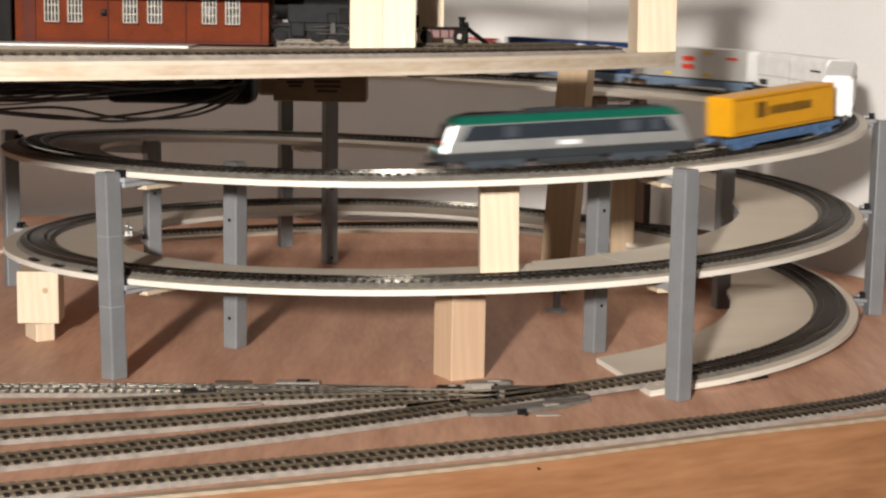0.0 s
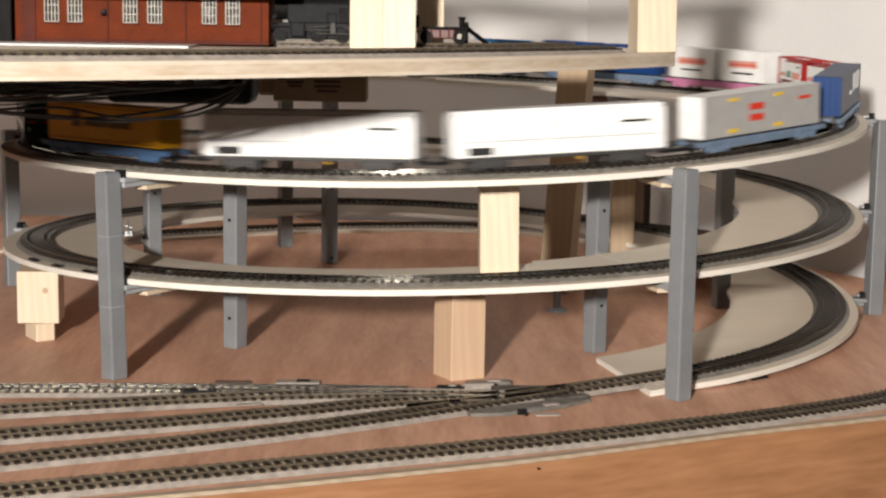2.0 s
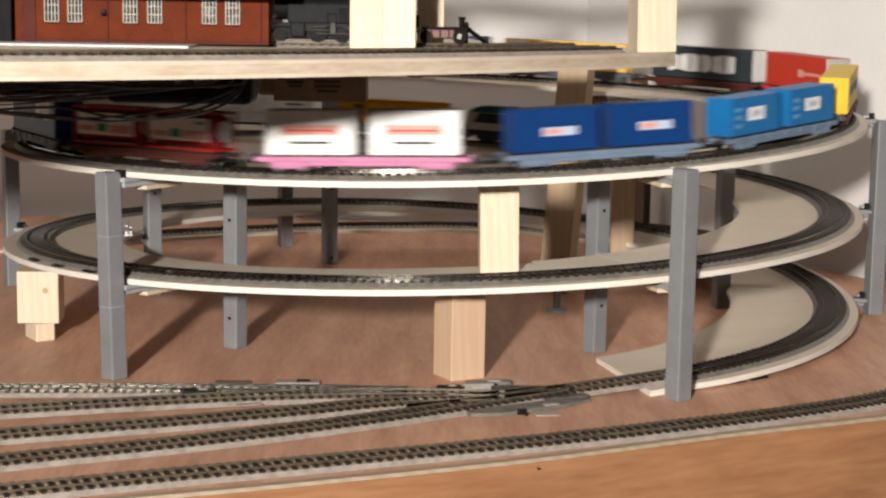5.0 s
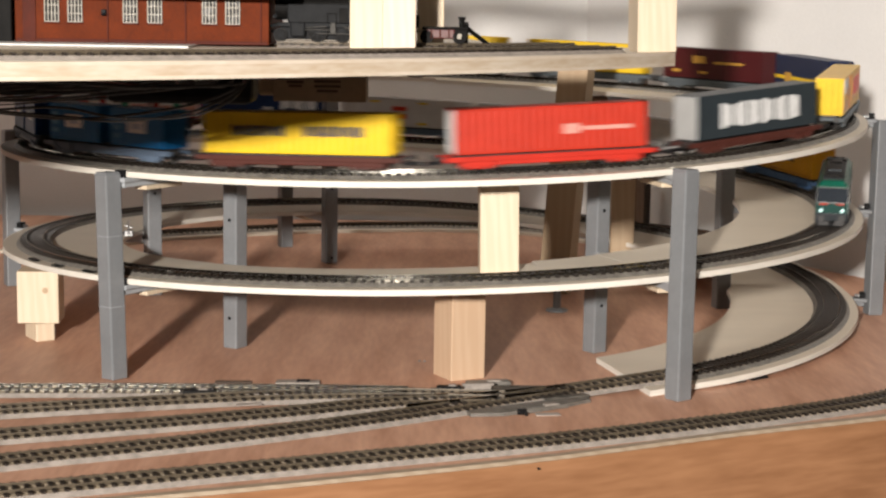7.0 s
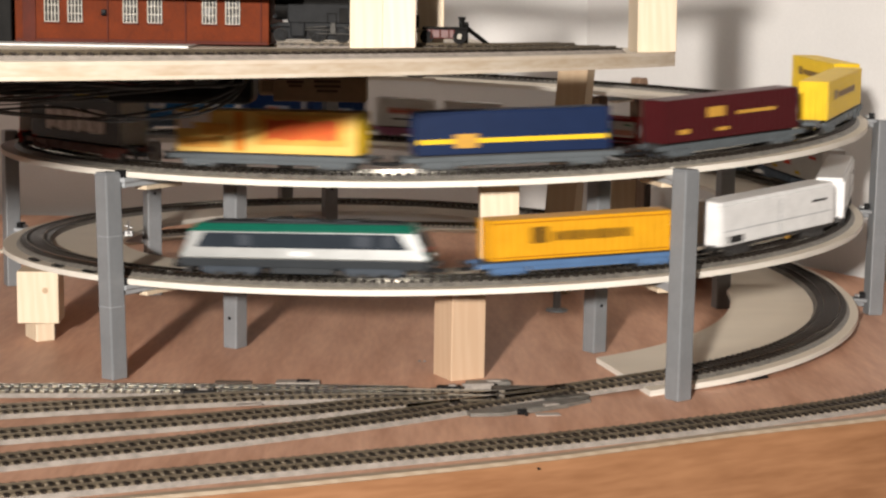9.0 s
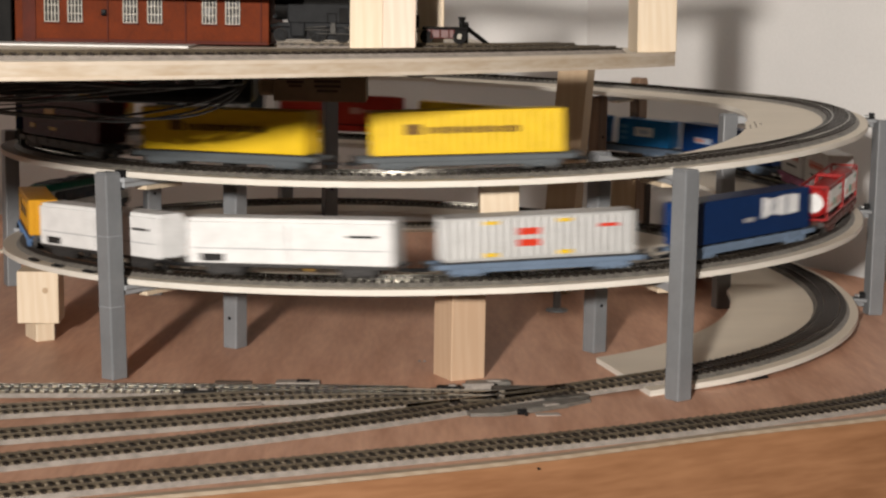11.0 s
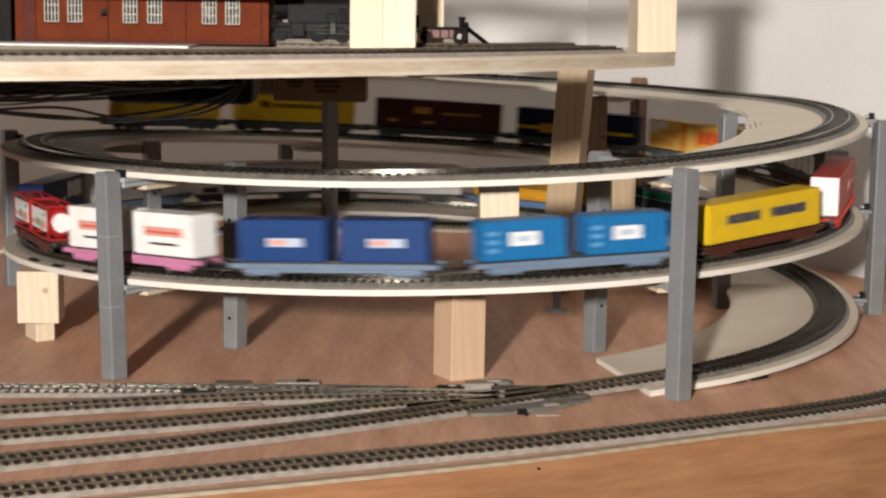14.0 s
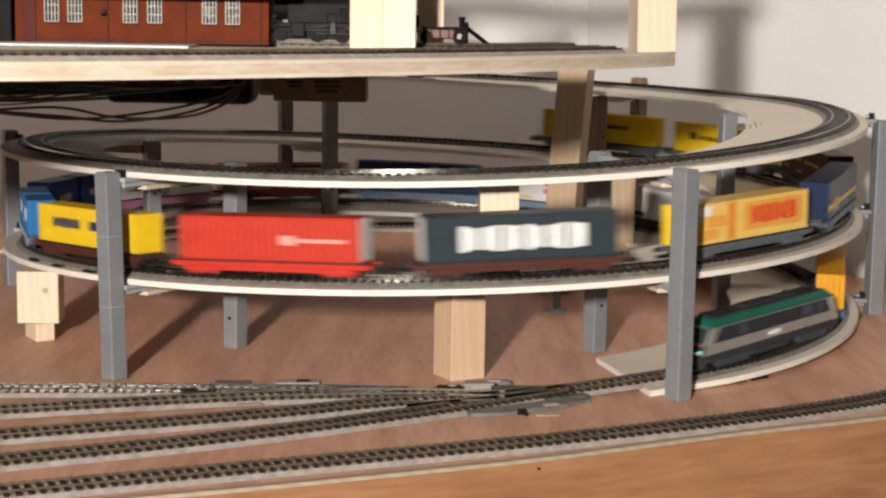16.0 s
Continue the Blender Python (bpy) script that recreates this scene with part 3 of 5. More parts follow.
def steam_engine():
    y, z = -0.445, ZD + 0.0048
    root = tagged(new("steam_locomotive"), "black tank steam locomotive with silver rods on the deck", "model locomotive")

    def at(x, h, *turn):
        return pose(x, y, z + h, *turn)

    bm = bmesh.new()
    box(bm, 0.118, 0.024, 0.0035, at(-0.076, 0.0125), 0.0005)
    box(bm, 0.112, 0.013, 0.0105, at(-0.076, 0.002))
    part("frame", bm, C_IRON, root)
    for s in (-1, 1):
        bm = bmesh.new()
        box(bm, 0.062, 0.006, 0.0165, pose(-0.094, y + s * 0.0115, z + 0.016), 0.001)
        tank = part("side_tank", bm, C_IRON, root)
        bm = bmesh.new()
        box(bm, 0.007, 0.0008, 0.012, pose(-0.078, y + s * 0.0147, z + 0.0165), 0.0003)
        part("ladder", bm, C_SOOT, tank)
    bm = bmesh.new()
    tube(bm, 0.0105, 0.075, at(-0.136, 0.0285, 0, 90), 24)
    part("boiler", bm, C_SOOT, root, smooth=False)
    bm = bmesh.new()
    tube(bm, 0.0035, 0.012, at(-0.125, 0.037), 14)
    part("chimney", bm, C_SOOT, root)
    bm = bmesh.new()
    tube(bm, 0.004, 0.007, at(-0.1, 0.037), 14, 0.003)
    part("dome", bm, C_SOOT, root)
    bm = bmesh.new()
    box(bm, 0.035, 0.028, 0.032, at(-0.04, 0.016), 0.001)
    part("cab", bm, C_IRON, root)
    bm = bmesh.new()
    box(bm, 0.04, 0.031, 0.0025, at(-0.04, 0.048), 0.001)
    part("cab_roof", bm, C_SOOT, root)
    for x, r in ((-0.1315, 0.0058), (-0.1, 0.009), (-0.0795, 0.009), (-0.059, 0.009), (-0.034, 0.0058)):
        for s in (-1, 1):
            bm = bmesh.new()
            yy = y + s * 0.0088
            n = 28
            tube(bm, r, 0.0026, pose(x, yy + 0.0013, z + r, 90), n)
            w = part("wheel", bm, C_SOOT, root)
            bm = bmesh.new()
            for i in range(8):
                a = i * 45
                box(bm, 0.001, 0.0009, r * 0.8, pose(x, yy + s * 0.0016, z + r, 0, a, 0))
            tube(bm, r * 0.28, 0.001, pose(x, yy + s * 0.0016 + 0.0005, z + r, 90), 12)
            part("spoke", bm, C_IRON, w)
            bm = bmesh.new()
            for i in range(20):
                a = i * 18
                box(bm, 0.32 * r, 0.0009, 0.0007, pose(x, yy + s * 0.0017, z + r, 0, a, 0) @ Matrix.Translation((0, 0, r * 0.86)))
            part("tyre", bm, C_TYRE, w, "worn steel tyre")
    for s in (-1, 1):
        for x0, x1, h, tip in ((-0.1, -0.0595, 0.0068, 0), (-0.112, -0.089, 0.0098, 0), (-0.110, -0.092, 0.0122, -3), (-0.080, -0.062, 0.0095, 28)):
            bm = bmesh.new()
            box(bm, x1 - x0, 0.0007, 0.0009, pose((x0 + x1) / 2, y + s * 0.0132, z + h, 0, tip), 0.0003)
            part("rod", bm, RODSTEEL, root, "bright steel rod")
        bm = bmesh.new()
        box(bm, 0.0125, 0.005, 0.0125, pose(-0.1165, y + s * 0.0118, z + 0.0042), 0.0015)
        part("cylinder", bm, C_IRON, root)
        bm = bmesh.new()
        box(bm, 0.0045, 0.0016, 0.0085, pose(-0.0868, y + s * 0.0128, z + 0.0075), 0.0004)
        box(bm, 0.003, 0.0012, 0.0035, pose(-0.0868, y + s * 0.0136, z + 0.0135), 0.0003)
        part("slide_bracket", bm, RODSTEEL, root, "worn steel slide bracket")
        bm = bmesh.new()
        for w0, h0 in ((0.0085, 0.0245), (0.0012, 0.0245)):
            box(bm, 0.0009, 0.0007, 0.0075, pose(-0.0875 + w0 - 0.005, y + s * 0.0149, z + 0.0165), 0.0002)
        box(bm, 0.0088, 0.0007, 0.0009, pose(-0.0876, y + s * 0.0149, z + 0.0236), 0.0002)
        part("pipe", bm, C_SOOT, root)
        bm = bmesh.new()
        box(bm, 0.062, 0.0012, 0.0012, pose(-0.094, y + s * 0.0145, z + 0.0318), 0.0003)
        part("tank_rim", bm, C_SOOT, root)
        bm = bmesh.new()
        box(bm, 0.0009, 0.0009, 0.0115, pose(-0.1435, y + s * 0.0095, z + 0.0125, 0, 6), 0.0002)
        tube(bm, 0.0015, 0.004, pose(-0.1435, y + s * 0.0095, z + 0.0195), 10, 0.0011)
        part("lamp_iron", bm, C_SOOT, root)
        bm = bmesh.new()
        tube(bm, 0.0015, 0.007, pose(-0.135, y + s * 0.0095, z + 0.0135, 0, -90), 10)
        tube(bm, 0.003, 0.001, pose(-0.1415, y + s * 0.0095, z + 0.0135, 0, -90), 14)
        part("buffer", bm, C_IRON, root)
        bm = bmesh.new()
        tube(bm, 0.0016, 0.003, pose(-0.1345, y + s * 0.0085, z + 0.021, 0, -90), 12)
        part("lamp", bm, C_IRON, root)
    bm = bmesh.new()
    box(bm, 0.0022, 0.025, 0.0045, at(-0.134, 0.0115), 0.0004)
    part("buffer_beam", bm, C_SOOT, root)
    bm = bmesh.new()
    box(bm, 0.011, 0.004, 0.0025, at(-0.139, 0.007), 0.0004)
    box(bm, 0.009, 0.0014, 0.0014, at(-0.149, 0.0085), 0.0003)
    box(bm, 0.0016, 0.006, 0.0045, at(-0.153, 0.0072), 0.0003)
    part("coupler", bm, BLACK, root)
    return root


def runner_wagon():
    y, z = -0.428, ZD + 0.0044
    root = tagged(new("runner_wagon"), "small red and black runner wagon at the siding's end", "model wagon")
    bm = bmesh.new()
    box(bm, 0.024, 0.020, 0.0085, pose(0.004, y, z + 0.0045), 0.0012)
    part("body", bm, C_RUNRED, root)
    bm = bmesh.new()
    box(bm, 0.040, 0.0215, 0.0022, pose(0.008, y, z + 0.0122), 0.0006)
    box(bm, 0.013, 0.018, 0.0095, pose(0.021, y + 0.001, z + 0.0030), 0.001)
    part("underframe", bm, C_SOOT, root)
    bm = bmesh.new()
    box(bm, 0.0036, 0.0008, 0.0045, pose(0.0195, y - 0.0124, z + 0.0045, 0, 14), 0.0003)
    part("plate", bm, FRAMEWHITE, root, "small cream plate")
    bm = bmesh.new()
    box(bm, 0.012, 0.0022, 0.0018, pose(-0.015, y - 0.004, z + 0.0095, 0, -8), 0.0004)
    part("coupling_bar", bm, FRAMEWHITE, root, "pale coupling bar")
    for i in range(3):
        bm = bmesh.new()
        box(bm, 0.0012, 0.0008, 0.008, pose(-0.004 + i * 0.0075, y - 0.0103, z + 0.0048), 0.0002)
        part("rib", bm, DARKRED, root)
    for x in (-0.008, 0.02):
        for s in (-1, 1):
            bm = bmesh.new()
            tube(bm, 0.0058, 0.0025, pose(x, y + s * 0.0088 + 0.0012, z + 0.0058, 90), 18)
            part("wheel", bm, C_SOOT, root)
    bm = bmesh.new()
    box(bm, 0.004, 0.006, 0.012, pose(-0.0165, y, z + 0.0125), 0.0014)
    part("stanchion", bm, C_SOOT, root)
    bm = bmesh.new()
    tube(bm, 0.0026, 0.008, pose(0.022, y - 0.006, z + 0.013), 10)
    tube(bm, 0.0034, 0.0024, pose(0.022, y - 0.006, z + 0.021), 10)
    part("brake_post", bm, C_SOOT, root)
    root = tagged(new("buffer_stop"), "dark buffer stop with sloping braces on the siding", "buffer stop")
    for s in (-1, 1):
        bm = bmesh.new()
        a, b = Vector((0.024, y + 0.012 + s * 0.0085, z + 0.0155)), Vector((0.046, y + 0.022 + s * 0.0085, z - 0.001))
        m = Matrix.Translation(a) @ (b - a).to_track_quat("Z", "Y").to_matrix().to_4x4()
        box(bm, 0.0060, 0.0026, (b - a).length, m, 0.0005)
        part("brace", bm, C_SOOT, root)
        bm = bmesh.new()
        box(bm, 0.003, 0.0022, 0.018, pose(0.0265, y + 0.012 + s * 0.0085, z - 0.001), 0.0004)
        part("upright", bm, C_SOOT, root)
    bm = bmesh.new()
    box(bm, 0.003, 0.026, 0.004, pose(0.0265, y + 0.012, z + 0.0145), 0.0005)
    part("beam", bm, C_SOOT, root)


engine_shed()
steam_engine()
runner_wagon()


# ---- under the deck ----
def wire(pts, r=0.0011):
    """A round cable through the given points."""
    P = spline(pts, 0.008)
    bm = bmesh.new()
    rows = []
    for i, p in enumerate(P):
        d = (P[min(i + 1, len(P) - 1)] - P[max(i - 1, 0)]).normalized()
        a = d.cross(Vector((0, 0.3, 1))).normalized()
        b = d.cross(a)
        rows.append([bm.verts.new(p + (a * math.cos(k * math.pi / 3) + b * math.sin(k * math.pi / 3)) * r) for k in range(6)])
    for u, v in zip(rows, rows[1:]):
        for k in range(6):
            bm.faces.new((u[k], u[(k + 1) % 6], v[(k + 1) % 6], v[k]))
    bm.faces.new(rows[0]), bm.faces.new(rows[-1])
    return bm


def wiring():
    root = tagged(new("wiring_loom"), "tangled black and dark red cables hanging under the deck", "cables")
    rng = random.Random(7)
    low, zc = ZD - 0.0135, ZD - 0.03
    for i in range(92):
        x0, x1 = -0.62 + rng.uniform(-0.05, 0.12), -0.15 + rng.uniform(-0.13, 0.015)
        y0 = -0.52 + rng.uniform(-0.18, 0.24)
        pts = []
        sag = rng.choice((0.002, 0.004, 0.008, 0.012, 0.018)) if y0 < -0.5 else 0.003
        for k in range(7):
            u = k / 6
            pts.append((x0 + (x1 - x0) * u + rng.uniform(-0.012, 0.012), y0 + rng.uniform(-0.03, 0.03), low - 0.003 - sag * abs(math.sin(math.pi * min(1, u))) ** 0.7 - rng.uniform(0, 0.009)))
        pts.append((x1 + 0.008, y0, low + 0.001))
        part("cable", wire(pts, rng.uniform(0.0006, 0.0013)), REDWIRE if rng.random() < 0.14 else WIRE, root)
    for y0, zs in ((-0.60, (0.2505, 0.2535, 0.257, 0.2525, 0.250, 0.257, 0.272, 0.2895)), (-0.585, (0.2545, 0.259, 0.256, 0.2495, 0.2535, 0.262, 0.275, 0.2895)), (-0.61, (0.256, 0.2515, 0.2555, 0.260, 0.2535, 0.2545, 0.268, 0.2895))):
        xs = (-0.56, -0.42, -0.36, -0.29, -0.24, -0.19, -0.155, -0.138)
        part("cable", wire([(x, y0 + 0.01 * (i % 2), z) for i, (x, z) in enumerate(zip(xs, zs))], 0.0011), WIRE, root, "thick black cable hanging in a loop")
    part("cable", wire([(-0.05, -0.57, 0.2925), (-0.03, -0.55, 0.2875), (-0.012, -0.555, 0.2855), (0.003, -0.56, 0.2905), (0.01, -0.56, 0.2925)], 0.0008), WIRE, root, "thin cable end")
    # Added black blocks, standing in for the darkness behind the cables.
    bm = bmesh.new()
    box(bm, 0.115, 0.05, 0.029, pose(-0.200, -0.545, low - 0.0285), 0.006)
    box(bm, 0.10, 0.04, 0.024, pose(-0.31, -0.53, low - 0.0235), 0.005)
    box(bm, 0.20, 0.05, 0.023, pose(-0.45, -0.53, low - 0.0225), 0.005)
    part("cable_mass", bm, BLACK, root, "black blocks filling out the dark cable mass")
    root = tagged(new("cardboard_box"), "brown printed cardboard box fixed under the deck", "box")
    bm = bmesh.new()
    box(bm, 0.098, 0.06, 0.0555, pose(-0.122, -0.07, 0.2365), 0.001)
    box(bm, 0.024, 0.05, 0.05, pose(-0.176, -0.07, 0.2419, 0, 0, 0), 0.004)
    part("carton", bm, CARD, root)
    for x, w, z in ((-0.148, 0.018, 0.2555), (-0.148, 0.014, 0.2515), (-0.114, 0.028, 0.2565), (-0.114, 0.028, 0.2515), (-0.114, 0.022, 0.2465)):
        bm = bmesh.new()
        box(bm, w, 0.0004, 0.0028, pose(x, -0.1003, z))
        part("printing_bar", bm, DARKWOOD, root, "dark printed bar")


wiring()


# ---- small things on the table ----
THROAT = material("grimy_turnout_plastic", (0.10, 0.088, 0.072), 0.7, vary=0.35, scale=120, bump=0.5)


TAPE = material("yellowed_paper", (0.48, 0.42, 0.375), 0.6, vary=0.06, scale=60)


def yard_details():
    # switch machines and turnout plates: x, y, length, width, height, turn
    for x, y, l, w, h, t, mat, lab in ((-0.120, -0.400, 0.040, 0.014, 0.0028, 2, BEDSIDE, "flat grey switch motor beside the track"),
                                       (-0.2005, -0.4615, 0.0275, 0.010, 0.0082, 10, BLACK, "black switch motor on the siding"),
                                       (0.0165, -0.434, 0.022, 0.009, 0.0085, 6, BLACK, "black switch motor at the yard throat"),
                                       (0.052, -0.402, 0.040, 0.013, 0.0060, 12, DARKSIDE, "flat grey switch motor at the yard throat"),
                                       (0.098, -0.481, 0.044, 0.011, 0.0040, 26, DARKSIDE, "flat grey switch motor at the yard throat"),
                                       (-0.178, -0.400, 0.034, 0.006, 0.002, 2, DARKWOOD, "dark wooden sliver on the table")):
        root = tagged(new("switch_motor"), lab, "switch motor")
        bm = bmesh.new()
        box(bm, l, w, h, pose(x, y, 0.0002, 0, 0, t), 0.0012)
        part("housing", bm, mat, root)
        if mat is not DARKWOOD:
            bm = bmesh.new()
            box(bm, l * 0.3, w * 0.5, 0.0014, pose(x + l * 0.12, y, h, 0, 0, t), 0.0004)
            part("lever", bm, BLACK if mat is BEDSIDE else BEDSIDE, root)
    for plan, top in (([(0.0, -0.452), (0.06, -0.448), (0.10, -0.458), (0.14, -0.442), (0.118, -0.408), (0.06, -0.41), (0.0, -0.424)], 0.0042),
                      ([(0.034, -0.513), (0.062, -0.509), (0.102, -0.487), (0.140, -0.455), (0.132, -0.447), (0.092, -0.466), (0.03, -0.502)], 0.0034)):
        bm = bmesh.new()
        slab(bm, plan, 0.0004, top, (0, 0, 0))
        thing("turnout_plate", "grimy grey plastic turnout base where the sidings meet", "turnout", "turnout plates", bm=bm, mats=THROAT if top > 0.004 else DARKSIDE)
    bm = bmesh.new()
    box(bm, 0.029, 0.004, 0.002, pose(0.042, -0.427, 0.0075, 0, 0, 10), 0.0005)
    box(bm, 0.024, 0.003, 0.0073, pose(0.042, -0.4265, 0.0004, 0, 0, 10))
    thing("lever_bar", "pale plastic lever bar at the yard throat", "lever", bm=bm, mats=BEDSIDE)
    bm = bmesh.new()
    box(bm, 0.008, 0.003, 0.005, pose(0.0775, -0.5015, 0.0003, 0, 0, 20), 0.0006)
    box(bm, 0.002, 0.006, 0.003, pose(0.0805, -0.5045, 0.0003, 0, 0, 20), 0.0005)
    thing("wire_clip", "black wire clip beside the turnout", "clip", bm=bm, mats=BLACK)
    for pts in ([(0.120, -0.416), (0.04, -0.452), (-0.03, -0.468)], [(0.128, -0.430), (0.045, -0.468), (-0.02, -0.50)]):
        bm = bmesh.new()
        sweep(bm, flat(pts, 0.005), [(-0.0006, 0), (0.0006, 0), (0.0006, 0.0026), (-0.0006, 0.0026)])
        thing("point_blade", "worn nickel switch rail in the turnout", "rail", "switch rails", bm=bm, mats=RAIL)
    bm = bmesh.new()
    box(bm, 0.021, 0.009, 0.0006, pose(0.0995, -0.4995, 0.0001, 0, 0, 8), 0.0002)
    thing("paper_label", "small white paper label lying on the table", "label", bm=bm, mats=TAPE)
    bm = bmesh.new()
    box(bm, 0.022, 0.008, 0.0006, pose(-0.154, -0.4945, 0.0036, 0, 0, 18), 0.0002)
    thing("paper_label", "small white paper label stuck between sidings", "label", bm=bm, mats=TAPE)
    for x, y, t in ((0.2815, -0.3655, 31), (0.3055, -0.349, 36)):
        bm = bmesh.new()
        box(bm, 0.021, 0.009, 0.0025, pose(x, y, 0.0001, 0, 0, t), 0.001)
        thing("black_shim", "black plastic shim under the ramp's edge", "shim", "shims", bm=bm, mats=BLACK)
    for d, wide in ((403.5, 0.017), (410.5, 0.017), (417.5, 0.019)):
        p = on_spiral(d, R + 0.0268, BOARD)
        bm = bmesh.new()
        box(bm, wide, 0.006, 0.0016, Matrix.Translation(p) @ pose(0, 0, 0, 0, 0, 180 - d), 0.0005)
        thing("feed_clip", "flat black plastic cable clip beside the track", "clip", "feed clips", bm=bm, mats=BLACK)
    root = tagged(new("adjusting_screw"), "dark steel levelling screw with a round foot", "screw")
    bm = bmesh.new()
    tube(bm, 0.0125, 0.002, pose(0.141, -0.016, 0.0001), 20)
    tube(bm, 0.009, 0.0022, pose(0.141, -0.016, 0.0018), 20, 0.005)
    part("foot", bm, GREY, root)
    bm = bmesh.new()
    tube(bm, 0.0045, 0.045, pose(0.141, -0.016, 0.003), 12)
    part("spindle", bm, GREY, root)
    root = tagged(new("terminal_screw"), "bright metal terminal screws on the spiral's board", "terminal")
    z = rim(440) + BOARD
    for dx, dz, r in ((0.0, 0.0, 0.0042), (0.0055, 0.0, 0.0036)):
        bm = bmesh.new()
        tube(bm, r, 0.006, pose(-0.341 + dx, -0.03, z), 14, r * 0.8)
        part("nut", bm, STEEL, root)
    bm = bmesh.new()
    tube(bm, 0.0014, 0.012, pose(-0.338, -0.03, z + 0.005), 10)
    box(bm, 0.009, 0.002, 0.0022, pose(-0.338, -0.03, z + 0.009, 0, 20), 0.0006)
    part("wing", bm, STEEL, root)
    for x, y in ((-0.011, -0.296), (-0.006, -0.297)):
        bm = bmesh.new()
        tube(bm, 0.0014, 0.0014, pose(x, y, 0.0), 10, 0.001)
        thing("nail_head", "small steel nail head in the table", "nail", bm=bm, mats=STEEL)
    for i in range(7):
        a = -64 - i * 1.3
        p = on_spiral(a, 0.355 + 0.004 * (i % 3), BOARD)
        bm = bmesh.new()
        tube(bm, 0.0012, 0.0012, Matrix.Translation(p), 6, 0.0006)
        thing("crumb", "dark crumb of glue on the plywood board", "crumb", "crumbs", bm=bm, mats=DARKWOOD)


yard_details()


# ---- the train ----
SPEED = 43.18
TRAIN = []


def wheelset(parent, x):
    for s in (-1, 1):
        bm = bmesh.new()
        tube(bm, 0.0055, 0.0028, pose(x, s * 0.0088 + 0.0014, 0.0052, 90), 16)
        tube(bm, 0.0062, 0.0007, pose(x, s * 0.0072 + 0.0003, 0.0052, 90), 16)
        part("wheel", bm, STEELDARK, parent)


def bogie(root, x, gap, mat):
    bm = bmesh.new()
    for s in (-1, 1):
        box(bm, gap + 0.013, 0.002, 0.0055, pose(0, s * 0.0128, 0.0036), 0.0005)
        box(bm, gap * 0.45, 0.0022, 0.0035, pose(0, s * 0.0136, 0.0018), 0.0006)
    box(bm, 0.006, 0.024, 0.004, pose(0, 0, 0.0055), 0.0005)
    for k in (-1, 1):
        for s in (-1, 1):
            box(bm, 0.0055, 0.0015, 0.0062, pose(k * gap / 2, s * 0.0144, 0.0018), 0.0005)
    b = part("bogie", bm, mat, root, "", pose(x, 0, 0))
    wheelset(b, -gap / 2)
    wheelset(b, gap / 2)
    return b


STEELDARK = material("dark_wheel_steel", (0.09, 0.085, 0.08), 0.45, metal=0.6, vary=0.15, scale=90)
DARKFRAME = material("dark_underframe", (0.03, 0.028, 0.027), 0.6, vary=0.2, scale=90, bump=0.1)


def flat_wagon(name, label, length, mat):
    """Container flat: side sills with pockets, cross members, buffers, bogies and couplers."""
    root = tagged(new(name), label, "model wagon", "goods train")
    bm = bmesh.new()
    for s in (-1, 1):
        box(bm, length, 0.003, 0.0044, pose(0, s * 0.0135, 0.0081), 0.0006)
        box(bm, length * 0.50, 0.0024, 0.0052, pose(0, s * 0.0132, 0.0042), 0.0012)
        for k in range(-3, 4):
            box(bm, 0.004, 0.002, 0.0052, pose(k * length / 7.2, s * 0.0152, 0.0076), 0.0004)
    for k in range(-4, 5):
        box(bm, 0.004, 0.026, 0.0028, pose(k * length / 8.6, 0, 0.0093))
    part("frame", bm, mat, root)
    # Sill coloured dark to draw the shadow in the gap below the load.
    bm = bmesh.new()
    box(bm, length - 0.02, 0.016, 0.0052, pose(0, 0, 0.0092))
    part("centre_sill", bm, DARKFRAME, root, "dark centre sill under the load")
    for s in (-1, 1):
        bogie(root, s * (length / 2 - 0.030), 0.021, mat)
        for k in (-1, 1):
            bm = bmesh.new()
            tube(bm, 0.0016, 0.006, pose(s * length / 2, k * 0.0095, 0.0115, 0, 90 * s), 10)
            tube(bm, 0.0028, 0.001, pose(s * (length / 2 + 0.0055), k * 0.0095, 0.0115, 0, 90 * s), 12)
            part("buffer", bm, DARKFRAME, root)
        bm = bmesh.new()
        box(bm, 0.016, 0.005, 0.003, pose(s * (length / 2 + 0.006), 0, 0.0055), 0.0005)
        part("coupler", bm, BLACK, root)
    return root


# plain strokes that share a block: along, up, length, height, in parts of the block
STROKES = [((-0.26, 0, 0.42, 1), (0.26, 0, 0.42, 0.82)), ((-0.24, 0, 0.46, 0.86), (0.28, 0, 0.38, 1)), ((-0.3, 0, 0.36, 1), (0.22, 0, 0.5, 0.9))]


def bars(parent, marks, L, H, W, z0, name="lettering"):
    """Plain coloured blocks on both sides of a container: centre along, height, length, tall, colour, label."""
    for i, (x, z, w, h, mat, lab, *cut) in enumerate(marks):
        for s in (-1, 1):
            bm = bmesh.new()
            y = s * (W / 2 + 0.0002 + 0.00008 * min(i, 6))
            # whole blocks, or blocks cut into upright and level strokes
            for u, v, a, b in STROKES[cut[0] % len(STROKES)] if cut else ((0, 0, 1, 1),):
                box(bm, a * w, 0.0005, b * h, pose((x - u * w if s > 0 else -x + u * w), y, z0 + z + (v - b / 2) * h))
            part(name, bm, mat, parent, lab)


BARS = {}


